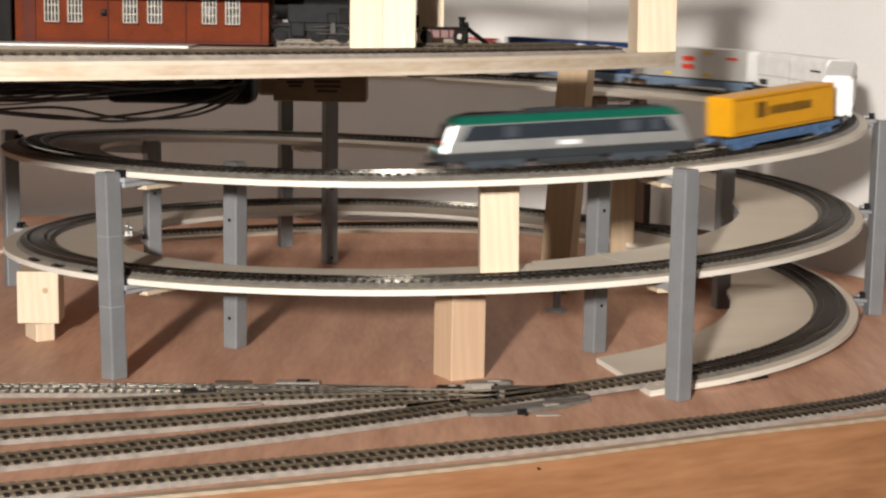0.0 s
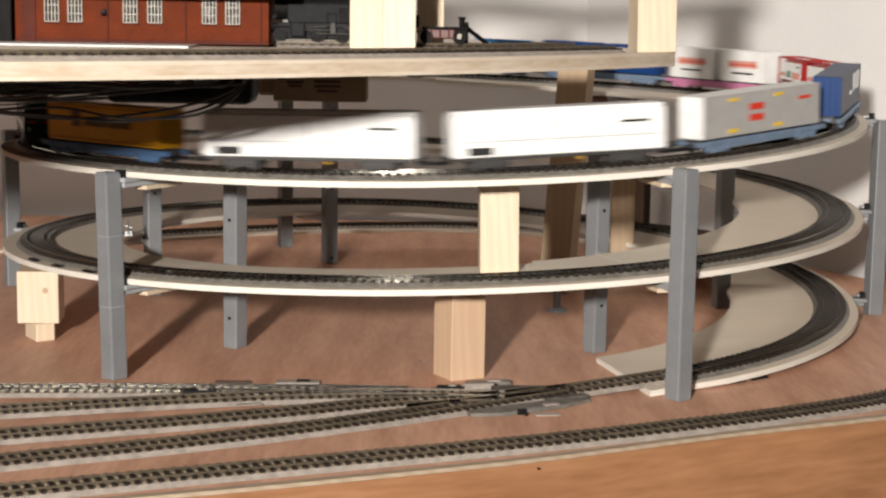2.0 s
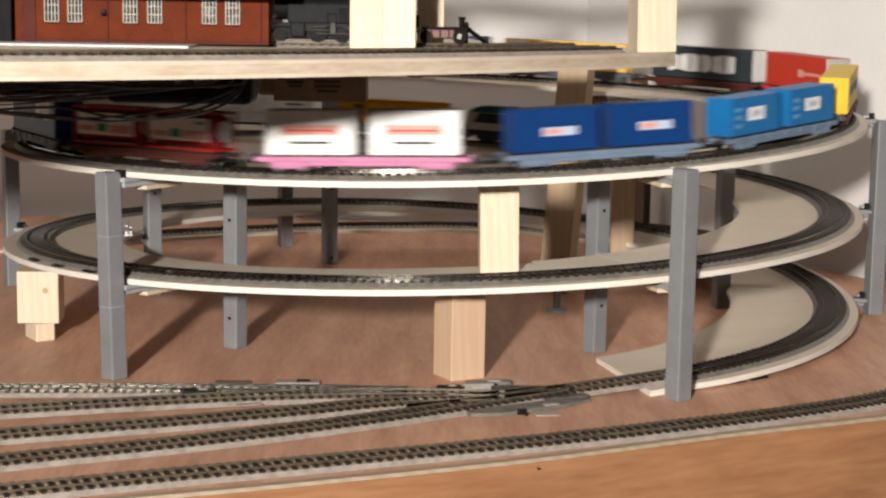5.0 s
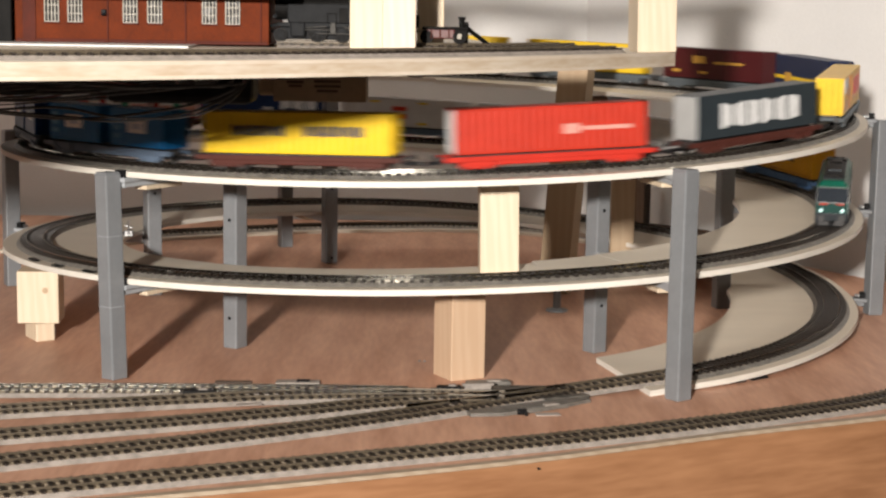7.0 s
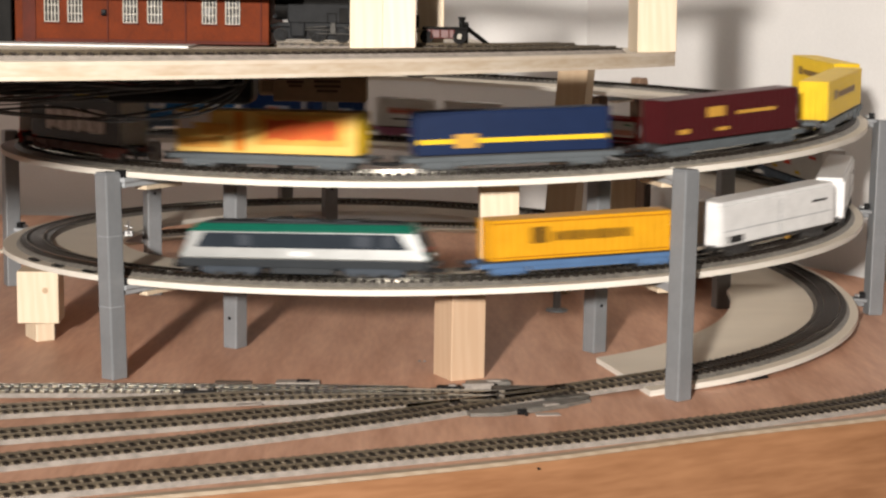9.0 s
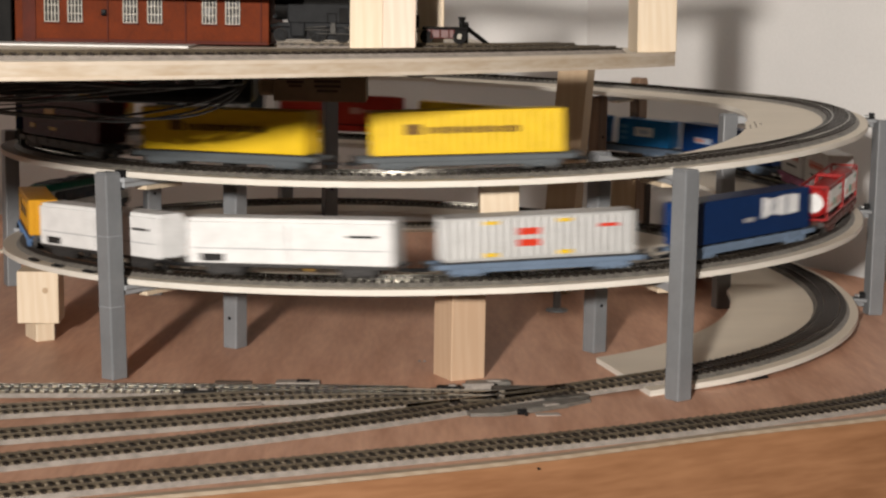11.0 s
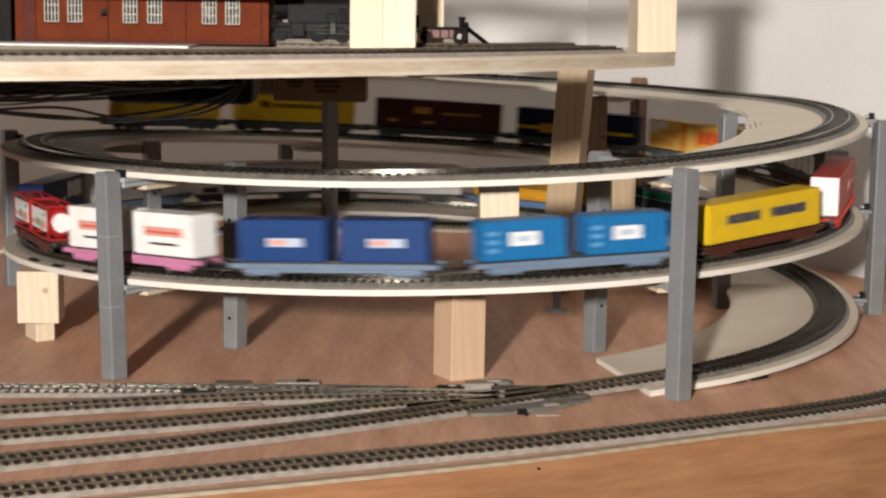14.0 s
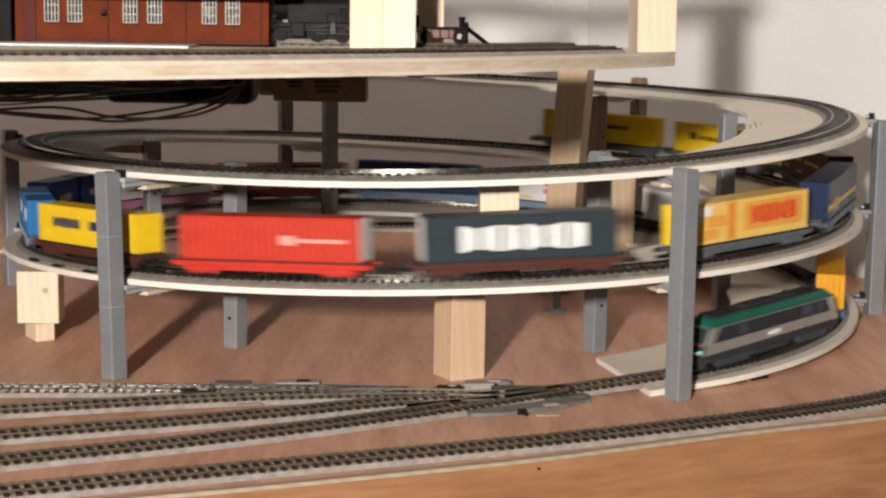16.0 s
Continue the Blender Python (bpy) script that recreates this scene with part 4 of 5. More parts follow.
def container(root, x, L, H, mat, marks=(), ribs=True, W=0.0285, z0=0.0142, end=None, name="container"):
    """A steel box in one skin: flat top and bottom rails, corrugated walls between them, and door bars at the ends."""
    n = max(6, round(L / 0.0034)) * 2 if ribs else 4
    deep = 0.0004 if ribs else 0.0002
    xs = [-L / 2 + L * i / n for i in range(n + 1)]

    def ring(bm, z, wave, inset=0.0):
        out = []
        for s in (-1, 1):
            for i, px_ in enumerate(xs if s < 0 else xs[::-1]):
                dip = deep if wave and 0 < i < n and (not ribs or (i // 2) % 2) else 0.0
                e = -inset if i == n else inset if i == 0 else 0.0
                out.append(bm.verts.new((px_ + (e if s < 0 else -e), s * (W / 2 - dip - inset), z)))
        return out

    bm = bmesh.new()
    t = 0.0017
    rings = [ring(bm, z0, False, 0.0004), ring(bm, z0 + 0.0004, False), ring(bm, z0 + t, False), ring(bm, z0 + t + 0.0004, True), ring(bm, z0 + H - t - 0.0004, True), ring(bm, z0 + H - t, False),
             ring(bm, z0 + H - 0.0004, False), ring(bm, z0 + H, False, 0.0005)]
    k = len(rings[0])
    for a, b in zip(rings, rings[1:]):
        for i in range(k):
            bm.faces.new((a[i], a[(i + 1) % k], b[(i + 1) % k], b[i]))
    bm.faces.new(rings[0]), bm.faces.new(rings[-1])
    c = part(name, bm, mat, root, "", pose(x, 0, 0))
    bar_mat = end or mat
    key = (bar_mat.name, round(H, 4))
    if key not in BARS:
        bm = bmesh.new()
        tube(bm, 0.00045, H - 0.003, pose(0, 0, z0 + 0.0015), 6)
        BARS[key] = mesh_of("door_bar", bm, bar_mat)
    for e in (-1, 1):
        for y in (-0.009, -0.003, 0.003, 0.009):
            ob = new("door_bar", BARS[key])
            ob.parent = c
            ob.matrix_local = pose(e * (L / 2 + 0.0005), y, 0)
        if end:
            bm = bmesh.new()
            box(bm, 0.0006, W - 0.001, H - 0.001, pose(e * (L / 2 + 0.0001), 0, z0 + 0.0005), 0.0002)
            part("end_wall", bm, end, c)
    bars(c, marks, L, H, W, z0)
    return c


def add(root, off):
    TRAIN.append((root, off))
    return root


C_YEL = paint("amber_yellow", (0.74, 0.355, 0.012))
C_LEMON = paint("bright_yellow", (0.85, 0.56, 0.02))
C_WHITE = paint("white_body", (0.90, 0.90, 0.89), 0.38)
C_SILVER = material("silver_grey_body", (0.72, 0.72, 0.705), 0.42, metal=0.55, vary=0.05, scale=70, bump=0.05)
C_NAVY = paint("navy_blue", (0.005, 0.026, 0.10))
C_BLUE = paint("royal_blue", (0.005, 0.042, 0.175))
C_SKY = paint("sky_blue", (0.012, 0.155, 0.40))
C_FADEBLUE = paint("faded_blue_mark", (0.12, 0.33, 0.58))
C_RED = paint("signal_red", (0.54, 0.040, 0.020))
C_DEEPRED = paint("deep_red", (0.40, 0.018, 0.018))
C_GREY = paint("slate_grey", (0.030, 0.041, 0.048))
C_MAROON = paint("maroon", (0.068, 0.010, 0.012))
C_MID = paint("midnight_blue", (0.007, 0.019, 0.064))
C_SALMON = paint("faded_red_mark", (0.74, 0.36, 0.30))
C_PALEBLUE = paint("pale_blue_sign", (0.5, 0.58, 0.72))
C_ORANGE = paint("orange_panel", (0.82, 0.25, 0.025))
C_STRAW = paint("straw_yellow", (0.88, 0.57, 0.15))
C_APRICOT = paint("apricot_orange", (0.84, 0.40, 0.08))
C_SCARLET = paint("scarlet_mark", (0.72, 0.05, 0.02))
F_BLUE = paint("blue_underframe", (0.085, 0.165, 0.32), 0.5)
F_PALE = paint("pale_blue_underframe", (0.16, 0.22, 0.31), 0.5)
F_PINK = paint("pink_underframe", (0.58, 0.22, 0.38), 0.5)
F_BROWN = paint("brown_underframe", (0.085, 0.024, 0.017), 0.55)
F_RED = paint("red_underframe", (0.58, 0.035, 0.02), 0.5)
F_GREY = paint("grey_underframe", (0.105, 0.12, 0.13), 0.5)
C_GREEN = paint("bottle_green", (0.008, 0.115, 0.075), 0.35)
C_NOSE = paint("dark_green_nose", (0.012, 0.06, 0.05), 0.35)
C_BLACKISH = paint("charcoal_body", (0.035, 0.04, 0.045), 0.45)
C_PANE = paint("grey_pane", (0.062, 0.072, 0.088), 0.25)
C_BOGIE = paint("blue_grey_bogie", (0.05, 0.062, 0.078), 0.5)
C_AMBERLINE = paint("dark_amber_line", (0.42, 0.16, 0.006))
C_WINDOW = paint("dark_window_band", (0.028, 0.035, 0.045), 0.2)
C_LIGHT = material("silver_band", (0.70, 0.72, 0.71), 0.36, metal=0.78, vary=0.05, scale=70, bump=0.04)
C_DKMARK = paint("dark_mark", (0.03, 0.03, 0.03))
C_BROWNMARK = paint("brown_mark", (0.16, 0.08, 0.01))
C_GOLD = paint("gold_mark", (0.62, 0.34, 0.06))
C_GREENMARK = paint("green_mark", (0.05, 0.3, 0.2))
LAMPGLOW = bpy.data.materials.new("headlight_glow")
LAMPGLOW.use_nodes = True
LAMPGLOW.node_tree.nodes["Principled BSDF"].inputs["Base Color"].default_value = (0.6, 0.85, 0.85, 1)
LAMPGLOW.node_tree.nodes["Principled BSDF"].inputs["Emission Color"].default_value = (0.6, 1.0, 0.95, 1)
LAMPGLOW.node_tree.nodes["Principled BSDF"].inputs["Emission Strength"].default_value = 0.45


def locomotive():
    root = tagged(new("electric_locomotive"), "green and silver electric locomotive with dark window band", "model locomotive", "goods train")
    L, W = 0.229, 0.033

    def shell(bm, z0, z1, l0, l1, w0, w1, bevel=0.001):
        lo = [bm.verts.new((sx * l0 / 2, sy * w0 / 2, z0)) for sx, sy in ((-1, -1), (1, -1), (1, 1), (-1, 1))]
        hi = [bm.verts.new((sx * l1 / 2, sy * w1 / 2, z1)) for sx, sy in ((-1, -1), (1, -1), (1, 1), (-1, 1))]
        fs = [bm.faces.new(hi), bm.faces.new(lo[::-1])]
        for i in range(4):
            j = (i + 1) % 4
            fs.append(bm.faces.new((lo[i], lo[j], hi[j], hi[i])))
        if bevel:
            es = {e for f in fs for e in f.edges}
            bmesh.ops.bevel(bm, geom=list(es), offset=bevel, segments=2, profile=0.5, affect="EDGES")
        return bm

    part("underframe", shell(bmesh.new(), 0.0085, 0.0165, L - 0.002, L, W - 0.002, W), C_BLACKISH, root, "charcoal lower body")
    part("body", shell(bmesh.new(), 0.016, 0.0415, L, L - 0.022, W, W - 0.0015, 0.0015), C_LIGHT, root, "silver-grey side walls")
    part("roof", shell(bmesh.new(), 0.0405, 0.0475, L - 0.022, L - 0.034, W - 0.001, W - 0.011, 0.002), C_GREEN, root, "bottle-green roof")
    for s in (-1, 1):
        bm = bmesh.new()
        n = [(-0.098, 0.0262), (0.098, 0.0262), (0.0895, 0.0393), (-0.0895, 0.0393)]
        v = [bm.verts.new((x, s * (W / 2 + 0.0004 - (z - 0.016) * 0.03), z)) for x, z in n]
        w = [bm.verts.new((x, s * (W / 2 - 0.002), z)) for x, z in n]
        bm.faces.new(v), bm.faces.new(w[::-1])
        for i in range(4):
            bm.faces.new((v[i], v[(i + 1) % 4], w[(i + 1) % 4], w[i]))
        band = part("window_band", bm, C_WINDOW, root, "dark glazed side band")
        for x, wide in ((0.052, 0.012), (-0.057, 0.016), (-0.080, 0.009)):
            bm = bmesh.new()
            box(bm, wide, 0.0006, 0.0095, pose(x, s * (W / 2 + 0.0002), 0.0282, s * 1.6), 0.0002)
            part("pane", bm, C_PANE, band, "paler grey pane")
        bm = bmesh.new()
        box(bm, L - 0.022, 0.0008, 0.0018, pose(0, s * (W / 2 - 0.0006), 0.0403), 0.0003)
        part("roof_edge", bm, C_GREEN, root)
        bm = bmesh.new()
        box(bm, 0.018, 0.0006, 0.004, pose(0.0, s * (W / 2 + 0.0002), 0.0195))
        part("number_bar", bm, C_WHITE, root)
        bm = bmesh.new()
        box(bm, 0.06, 0.004, 0.006, pose(0, s * 0.0125, 0.003), 0.001)
        part("equipment_box", bm, C_BLACKISH, root)
        for k in (-1, 1):
            bm = bmesh.new()
            box(bm, 0.056, 0.003, 0.0052, pose(k * 0.066, s * 0.0148, 0.0042), 0.001)
            for q in (-1, 0, 1):
                box(bm, 0.008, 0.0026, 0.0058, pose(k * 0.066 + q * 0.019, s * 0.0155, 0.0022), 0.001)
            part("bogie_cover", bm, C_BOGIE, root, "blue-grey bogie side")
    for k in (-1, 1):
        bm = bmesh.new()
        box(bm, 0.0012, W - 0.0026, 0.0150, pose(k * (L / 2 - 0.0046), 0, 0.0268, 0, -k * 23.3), 0.0004)
        part("windscreen", bm, C_WINDOW, root, "dark sloping windscreen")
        bm = bmesh.new()
        box(bm, 0.0014, W - 0.001, 0.0108, pose(k * (L / 2 - 0.0004), 0, 0.0165, 0, -k * 23.3), 0.0004)
        part("nose_panel", bm, C_NOSE, root, "dark green nose panel")
        for s in (-1, 1):
            bm = bmesh.new()
            tube(bm, 0.0017, 0.0016, pose(k * (L / 2 - 0.0012), s * 0.0105, 0.0192, 0, k * 90), 12)
            part("headlight", bm, LAMPGLOW if k > 0 else C_LIGHT, root, "small round headlight")
            bm = bmesh.new()
            box(bm, 0.0012, 0.0085, 0.0013, pose(k * (L / 2 - 0.0028), s * 0.0080, 0.0246, 0, -k * 23.3), 0.0003)
            part("marker_stripe", bm, C_SCARLET, root, "thin red stripe below the windscreen")
            bm = bmesh.new()
            tube(bm, 0.0018, 0.005, pose(k * L / 2, s * 0.0098, 0.0118, 0, k * 90), 10)
            tube(bm, 0.0034, 0.001, pose(k * (L / 2 + 0.0045), s * 0.0098, 0.0118, 0, k * 90), 14)
            part("buffer", bm, DARKFRAME, root)
        bm = bmesh.new()
        box(bm, 0.004, W - 0.006, 0.006, pose(k * (L / 2 - 0.006), 0, 0.003), 0.0008)
        part("snow_plough", bm, DARKFRAME, root)
        bm = bmesh.new()
        box(bm, 0.014, 0.005, 0.003, pose(k * (L / 2 + 0.005), 0, 0.0055), 0.0005)
        part("coupler", bm, BLACK, root)
        b = bogie(root, k * 0.066, 0.031, DARKFRAME)
        # lowered current collector
        bm = bmesh.new()
        for y in (-0.006, 0.006):
            box(bm, 0.028, 0.0011, 0.0009, pose(0, y, 0.0004))
        box(bm, 0.0015, 0.022, 0.0012, pose(0.014, 0, 0.001), 0.0003)
        box(bm, 0.0015, 0.014, 0.001, pose(-0.013, 0, 0.0004))
        part("current_collector", bm, BLACK, root, "folded dark current collector", pose(k * 0.068, 0, 0.0478))
    bm = bmesh.new()
    box(bm, 0.180, 0.0215, 0.0016, pose(0, 0, 0.0470), 0.0006)
    box(bm, 0.05, 0.014, 0.0034, pose(0.01, 0, 0.0474), 0.0008)
    box(bm, 0.022, 0.012, 0.0028, pose(-0.040, 0, 0.0474), 0.0008)
    part("roof_gear", bm, C_BLACKISH, root)
    return root


def covered_wagon(label):
    """Sliding-wall van: smooth white body, bowed roof, dark underframe."""
    L, W, H = 0.193, 0.031, 0.041
    root = tagged(new("covered_wagon"), label, "model wagon", "goods train")
    bm = bmesh.new()
    box(bm, L, W, H - 0.004, pose(0, 0, 0.0115), 0.0012)
    body = part("body", bm, C_WHITE, root)
    bm = bmesh.new()
    box(bm, L - 0.001, W - 0.004, 0.005, pose(0, 0, 0.0115 + H - 0.0055), 0.0018)
    part("roof", bm, C_WHITE, root, "white bowed roof")
    for s in (-1, 1):
        bm = bmesh.new()
        box(bm, L - 0.012, 0.0005, 0.0008, pose(0, s * (W / 2 + 0.0001), 0.0245))
        box(bm, 0.0007, 0.0005, H - 0.008, pose(0, s * (W / 2 + 0.0001), 0.013))
        part("wall_seam", bm, PALEGREY, body)
        bm = bmesh.new()
        box(bm, 0.022, 0.0006, 0.0065, pose(s * 0.072, s * (W / 2 + 0.0002), 0.0135))
        part("data_panel", bm, C_DKMARK, body)
        bm = bmesh.new()
        box(bm, 0.026, 0.0006, 0.0022, pose(-s * 0.068, s * (W / 2 + 0.0002), 0.036))
        part("lettering", bm, C_DKMARK, body)
        bm = bmesh.new()
        box(bm, L - 0.004, 0.002, 0.003, pose(0, s * 0.0135, 0.0085), 0.0004)
        part("sill", bm, DARKFRAME, root)
        for k in (-1, 1):
            bm = bmesh.new()
            tube(bm, 0.0016, 0.006, pose(s * L / 2, k * 0.0095, 0.0112, 0, 90 * s), 10)
            tube(bm, 0.0028, 0.001, pose(s * (L / 2 + 0.0055), k * 0.0095, 0.0112, 0, 90 * s), 12)
            part("buffer", bm, DARKFRAME, root)
        bm = bmesh.new()
        box(bm, 0.016, 0.005, 0.003, pose(s * (L / 2 + 0.006), 0, 0.0055), 0.0005)
        part("coupler", bm, BLACK, root)
        bogie(root, s * (L / 2 - 0.034), 0.021, DARKFRAME)
        bm = bmesh.new()
        box(bm, 0.004, 0.0022, 0.0026, pose(s * 0.018, -s * 0.0125, 0.0056), 0.0005)
        part("brake_box", bm, C_GOLD, root)
    return root


def tank_container(root, x, L):
    """Round red tank with white belly panel in an open frame."""
    z0, H, W = 0.0142, 0.0345, 0.0285
    bm = bmesh.new()
    for s in (-1, 1):
        for k in (-1, 1):
            box(bm, 0.002, 0.002, H, pose(k * (L / 2 - 0.001), s * (W / 2 - 0.001), z0))
        for z in (0, H - 0.002):
            box(bm, L, 0.0018, 0.002, pose(0, s * (W / 2 - 0.0009), z0 + z))
    for k in (-1, 1):
        for z in (0, H - 0.002):
            box(bm, 0.0018, W, 0.002, pose(k * (L / 2 - 0.0009), 0, z0 + z))
    fr = part("tank_container", bm, C_DEEPRED, root, "red framed tank container", pose(x, 0, 0))
    bm = bmesh.new()
    r = 0.0152
    n = 24
    rows = []
    for px_, rr in ((-L / 2 + 0.0012, 0.010), (-L / 2 + 0.004, 0.0142), (-L / 2 + 0.008, r), (L / 2 - 0.008, r), (L / 2 - 0.004, 0.0142), (L / 2 - 0.0012, 0.010)):
        rows.append([bm.verts.new((px_, 0.0137 * rr / r * math.cos(2 * math.pi * i / n), z0 + H / 2 + rr * 1.03 * math.sin(2 * math.pi * i / n))) for i in range(n)])
    for a, b in zip(rows, rows[1:]):
        for i in range(n):
            bm.faces.new((a[i], a[(i + 1) % n], b[(i + 1) % n], b[i]))
    bm.faces.new(rows[0]), bm.faces.new(rows[-1])
    part("tank", bm, C_DEEPRED, fr, "round red tank", smooth=True)
    for s in (-1, 1):
        bm = bmesh.new()
        box(bm, L * 0.85, 0.0006, 0.0205, pose(0, s * 0.0141, z0 + H / 2 - 0.0088), 0.0002)
        part("white_panel", bm, C_WHITE, fr, "white panel on the tank")
        for dx, up, w, h, mat in ((0.024, -0.003, 0.020, 0.0045, C_SALMON), (0.004, -0.002, 0.013, 0.0075, C_GREENMARK), (-0.020, -0.003, 0.028, 0.0075, C_SALMON), (-0.026, 0.0075, 0.010, 0.0025, C_GREENMARK)):
            bm = bmesh.new()
            box(bm, w, 0.0005, h, pose(dx * s, s * 0.0145, z0 + H / 2 + up - h / 2))
            part("lettering", bm, mat, fr)
    for k in (-1, 1):
        bm = bmesh.new()
        tube(bm, 0.0095, 0.0008, pose(k * (L / 2 - 0.0014), 0, z0 + H / 2, 0, k * 90), 20)
        part("end_disc", bm, C_WHITE, fr, "white round end plate")


def letters(x0, x1, n, z, h, mat, lab=""):
    """A row of n plain blocks from x0 down to x1."""
    p = (x0 - x1) / n
    return [(x0 - p * (i + 0.5), z, p * 0.84, h, mat, lab, i) for i in range(n)]


def build_train():
    add(locomotive(), 14.85)
    w = flat_wagon("container_wagon", "blue flat wagon carrying an amber container", 0.196, F_BLUE)
    container(w, 0.0, 0.172, 0.0355, C_YEL, [(0.040, 0.021, 0.015, 0.0145, C_BROWNMARK, "dark square emblem")] + letters(0.028, -0.045, 8, 0.019, 0.0088, C_BROWNMARK) + [(0, 0.0026, 0.169, 0.0009, C_AMBERLINE, ""), (0, 0.0325, 0.169, 0.0009, C_AMBERLINE, "")])
    add(w, 45.2)
    add(covered_wagon("white sliding-wall goods wagon on dark bogies"), 73.3)
    add(covered_wagon("white sliding-wall goods wagon on dark bogies"), 100.3)
    w = flat_wagon("container_wagon", "pale blue flat wagon carrying a light grey container", 0.190, F_PALE)
    container(w, 0.0, 0.172, 0.0385, C_SILVER, [(0.010, 0.0245, 0.020, 0.006, C_SCARLET, "red emblem"), (0.010, 0.0145, 0.020, 0.006, C_SCARLET, "red emblem"), (0.044, 0.005, 0.013, 0.0035, C_LEMON, "yellow patch"), (-0.022, 0.005, 0.013, 0.0035, C_LEMON, "yellow patch"),
                                               (0.044, 0.033, 0.013, 0.003, C_LEMON, "yellow patch"), (-0.022, 0.033, 0.013, 0.003, C_LEMON, "yellow patch"), (-0.062, 0.027, 0.018, 0.003, C_SCARLET, "red lettering bar")], end=C_WHITE)
    add(w, 127.35)
    w = flat_wagon("container_wagon", "pale blue flat wagon carrying a navy swap body", 0.190, F_PALE)
    container(w, 0.0, 0.172, 0.039, C_NAVY, letters(-0.014, -0.071, 3, 0.0255, 0.019, C_WHITE) + [(0.003, 0.0165, 0.014, 0.004, C_SILVER, "")], ribs=False, end=C_BLUE)
    add(w, 154.85)
    w = flat_wagon("container_wagon", "dark flat wagon carrying two red tank containers", 0.184, F_BROWN)
    tank_container(w, 0.0475, 0.086)
    tank_container(w, -0.0475, 0.086)
    add(w, 181.2)
    w = flat_wagon("container_wagon", "pink flat wagon carrying two white containers", 0.188, F_PINK)
    for x in (0.0455, -0.0455):
        container(w, x, 0.078, 0.0385, C_WHITE, [(0, 0.0215, 0.050, 0.0085, C_SALMON, "faded red lettering bar"), (0, 0.021, 0.044, 0.0016, C_SCARLET, "red lettering bar"), (0, 0.0105, 0.036, 0.0022, C_DKMARK, "dark lettering bar")])
    add(w, 208.3)
    w = flat_wagon("container_wagon", "pale blue flat wagon carrying two royal blue containers", 0.188, F_PALE)
    for x in (0.0455, -0.0455):
        container(w, x, 0.078, 0.037, C_BLUE, [(-0.003, 0.017, 0.032, 0.0075, C_PALEBLUE, "pale sign"), (0.003, 0.017, 0.016, 0.0045, C_SALMON, "red lettering bar")], ribs=False)
    add(w, 234.4)
    w = flat_wagon("container_wagon", "pale blue flat wagon carrying two sky blue containers", 0.188, F_PALE)
    for x in (0.048, -0.048):
        container(w, x, 0.077, 0.0345, C_SKY, [(0, 0.0185, 0.026, 0.012, C_WHITE, "white sign"), (0, 0.0185, 0.014, 0.005, C_PALEBLUE, "pale blue emblem")] + [(0.029, z, 0.010, 0.004, C_FADEBLUE, "pale lettering bar") for z in (0.009, 0.0165, 0.024)])
    add(w, 260.6)
    w = flat_wagon("container_wagon", "brown flat wagon carrying a bright yellow container", 0.188, F_BROWN)
    container(w, 0.0, 0.172, 0.036, C_LEMON, letters(0.060, 0.010, 5, 0.020, 0.0095, C_NAVY) + letters(-0.006, -0.062, 6, 0.020, 0.0095, C_NAVY))
    add(w, 286.9)
    w = flat_wagon("container_wagon", "red flat wagon carrying a signal red container", 0.190, F_RED)
    container(w, 0.0, 0.172, 0.039, C_RED, [(-0.018, 0.0185, 0.015, 0.0085, C_SALMON, "pale emblem"), (-0.050, 0.0185, 0.046, 0.0034, C_SALMON, "pale lettering bar")], end=C_SILVER)
    add(w, 314.15)
    w = flat_wagon("container_wagon", "brown flat wagon carrying a slate grey container", 0.190, F_BROWN)
    container(w, 0.0, 0.172, 0.0395, C_GREY, letters(0.056, -0.060, 6, 0.0195, 0.0225, C_WHITE), ribs=False, end=C_SILVER)
    add(w, 341.4)
    w = flat_wagon("container_wagon", "grey flat wagon carrying a yellow and orange container", 0.188, F_GREY)
    container(w, 0.0, 0.172, 0.037, C_STRAW, [(0.024, 0.0185, 0.008, 0.034, C_ORANGE, "orange stripe"), (0.062, 0.0085, 0.040, 0.009, C_APRICOT, "apricot patch"), (0.046, 0.020, 0.028, 0.010, C_APRICOT, "apricot patch"), (-0.035, 0.0205, 0.084, 0.026, C_APRICOT, "apricot panel"), (0.068, 0.0305, 0.030, 0.009, C_WHITE, "white corner patch"), (0.076, 0.0235, 0.014, 0.006, C_WHITE, "white corner patch")] + letters(-0.002, -0.068, 6, 0.021, 0.018, C_SCARLET), end=C_LEMON)
    add(w, 370.6)
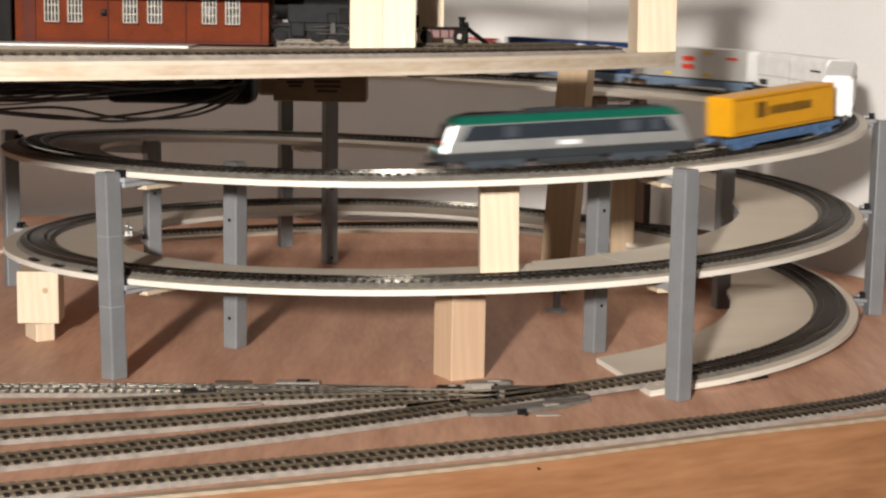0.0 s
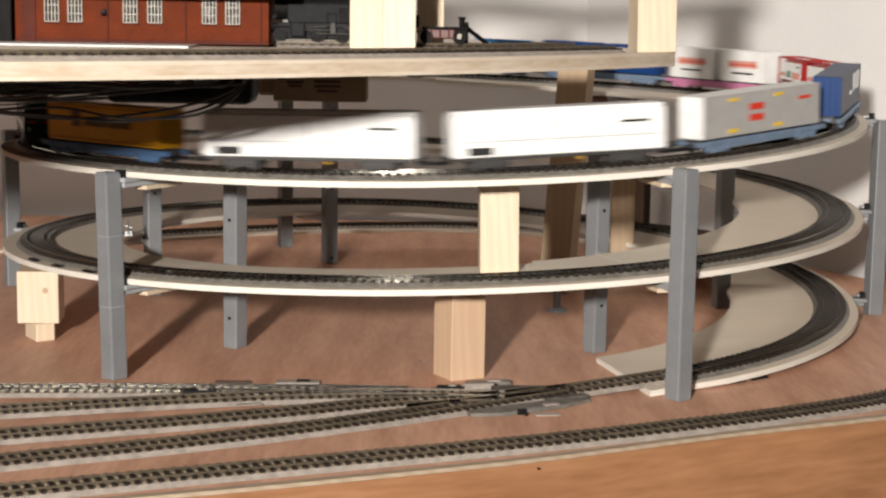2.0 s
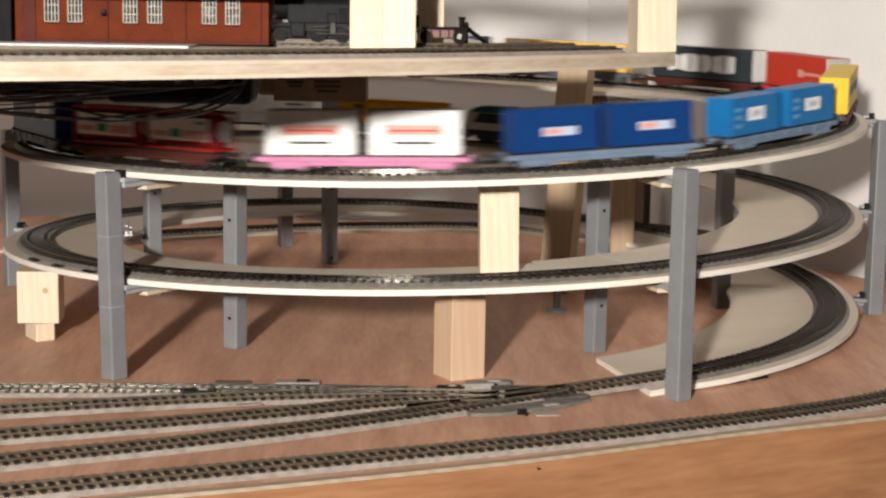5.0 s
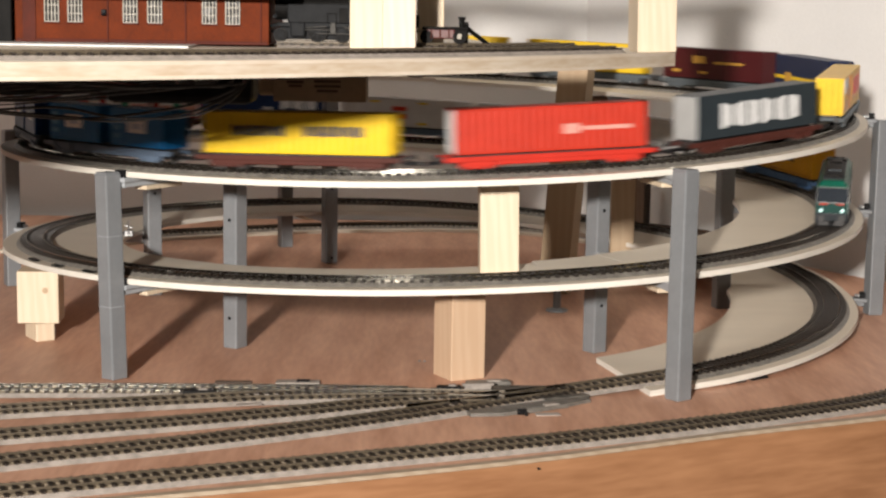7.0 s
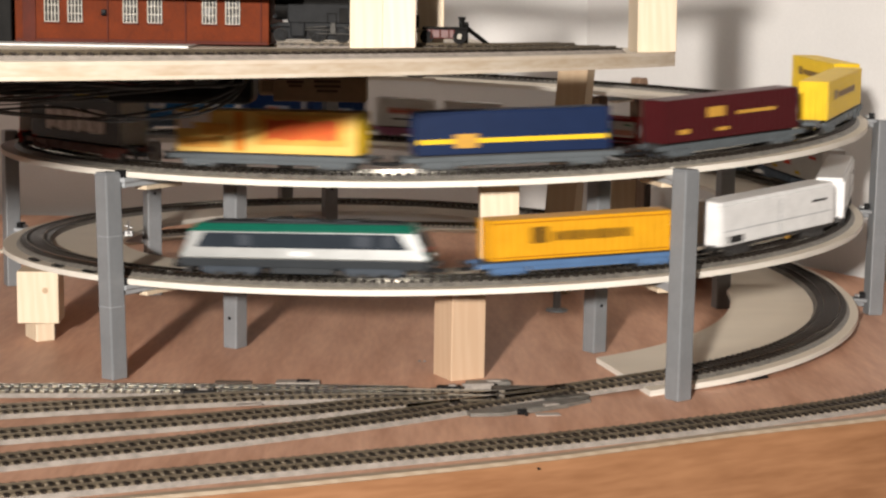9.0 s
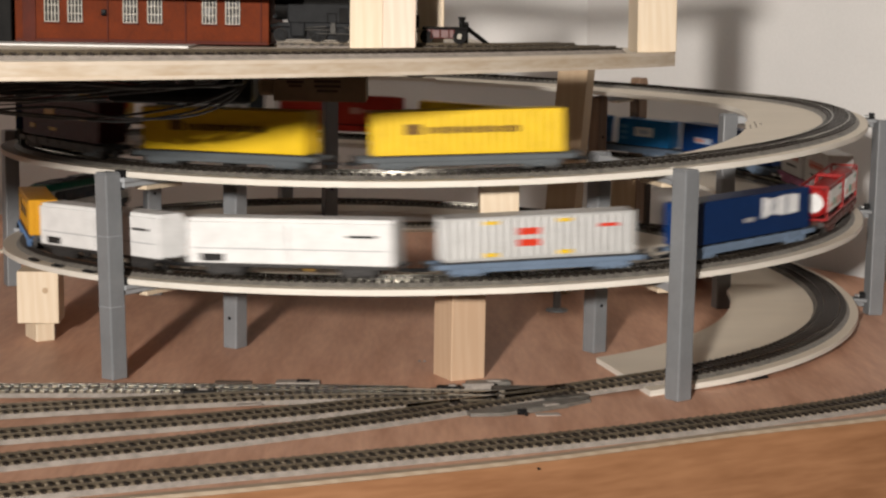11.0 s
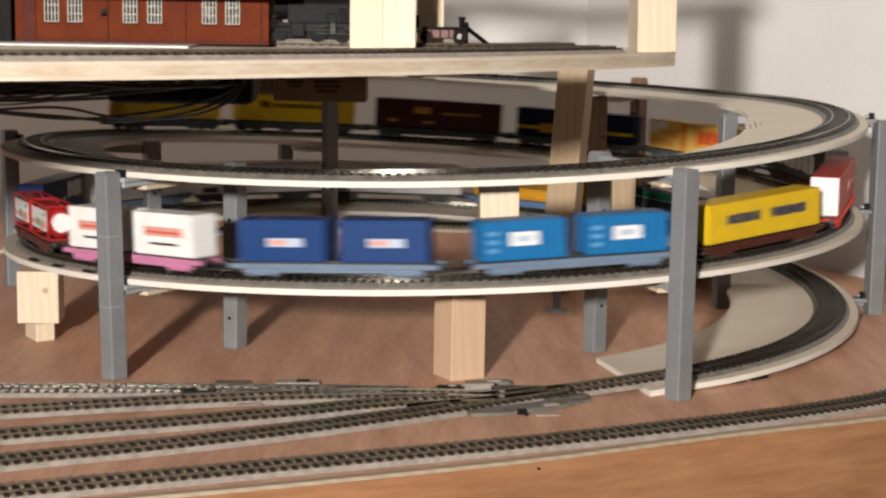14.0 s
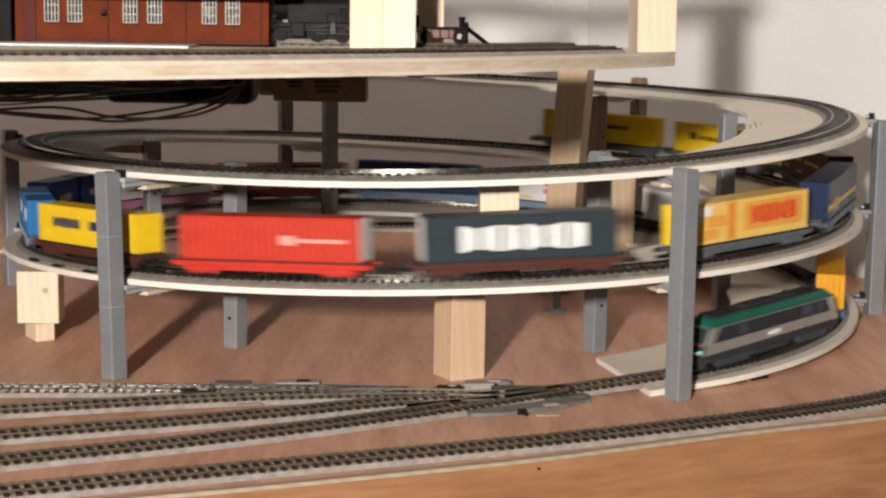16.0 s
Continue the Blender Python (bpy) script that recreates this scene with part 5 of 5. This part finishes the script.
    w = flat_wagon("container_wagon", "grey flat wagon carrying a midnight blue container", 0.190, F_GREY)
    container(w, 0.0, 0.170, 0.037, C_MID, [(0, 0.0115, 0.166, 0.004, C_LEMON, "yellow stripe"), (0.041, 0.0115, 0.020, 0.012, C_GOLD, "gold emblem")], ribs=False)
    add(w, 397.3)
    w = flat_wagon("container_wagon", "grey flat wagon carrying a maroon container", 0.190, F_GREY)
    container(w, 0.0, 0.172, 0.038, C_MAROON, [(0.022, 0.024, 0.022, 0.009, C_GOLD, "gold emblem"), (-0.030, 0.021, 0.050, 0.003, C_GOLD, "gold lettering bar"), (0.062, 0.009, 0.012, 0.004, C_GOLD, ""), (0.014, 0.008, 0.014, 0.003, C_GOLD, "")])
    add(w, 424.4)
    for off in (452.3, 479.4):
        w = flat_wagon("container_wagon", "grey flat wagon carrying a yellow container", 0.186, F_GREY)
        container(w, 0.0, 0.166, 0.0375, C_LEMON, [(0.047, 0.022, 0.014, 0.009, C_BROWNMARK, "dark emblem")] + letters(0.036, -0.045, 9, 0.021, 0.006, C_BROWNMARK))
        add(w, off)


build_train()


def motions():
    """The train runs down the spiral at an even speed."""
    half = 6.5
    # small unevenness of the running: seconds, degrees
    uneven = [(0.0, 0.4), (4.0, 0.4), (6.5, -0.75), (7.2, -0.65), (8.3, 0.1), (9.2, 0.3), (11.5, 0.9), (13.0, 0.7), (14.5, 0.35), (16.0, 1.0)]
    ts, ds = zip(*uneven)
    for root, off in TRAIN:
        rows = []
        for i in range(65):
            t = i * 0.25
            deg = SPEED * t - off + float(np.interp(t, ts, ds))
            deg += 2.8 * math.sin(radians(deg)) if deg > -180 else 0.0
            deg -= 1.3 * min(1.0, max(0.0, (deg - 570) / 70))
            a, b = way(deg - half, RISE), way(deg + half, RISE)
            d = (b - a).normalized()
            side = Vector((-d.y, d.x, 0)).normalized()
            up = d.cross(side)
            mid = (a + b) / 2
            m = Matrix((d, side, up)).transposed().to_4x4()
            m.translation = mid
            rows.append((t, m))
        walk(root, rows)


motions()
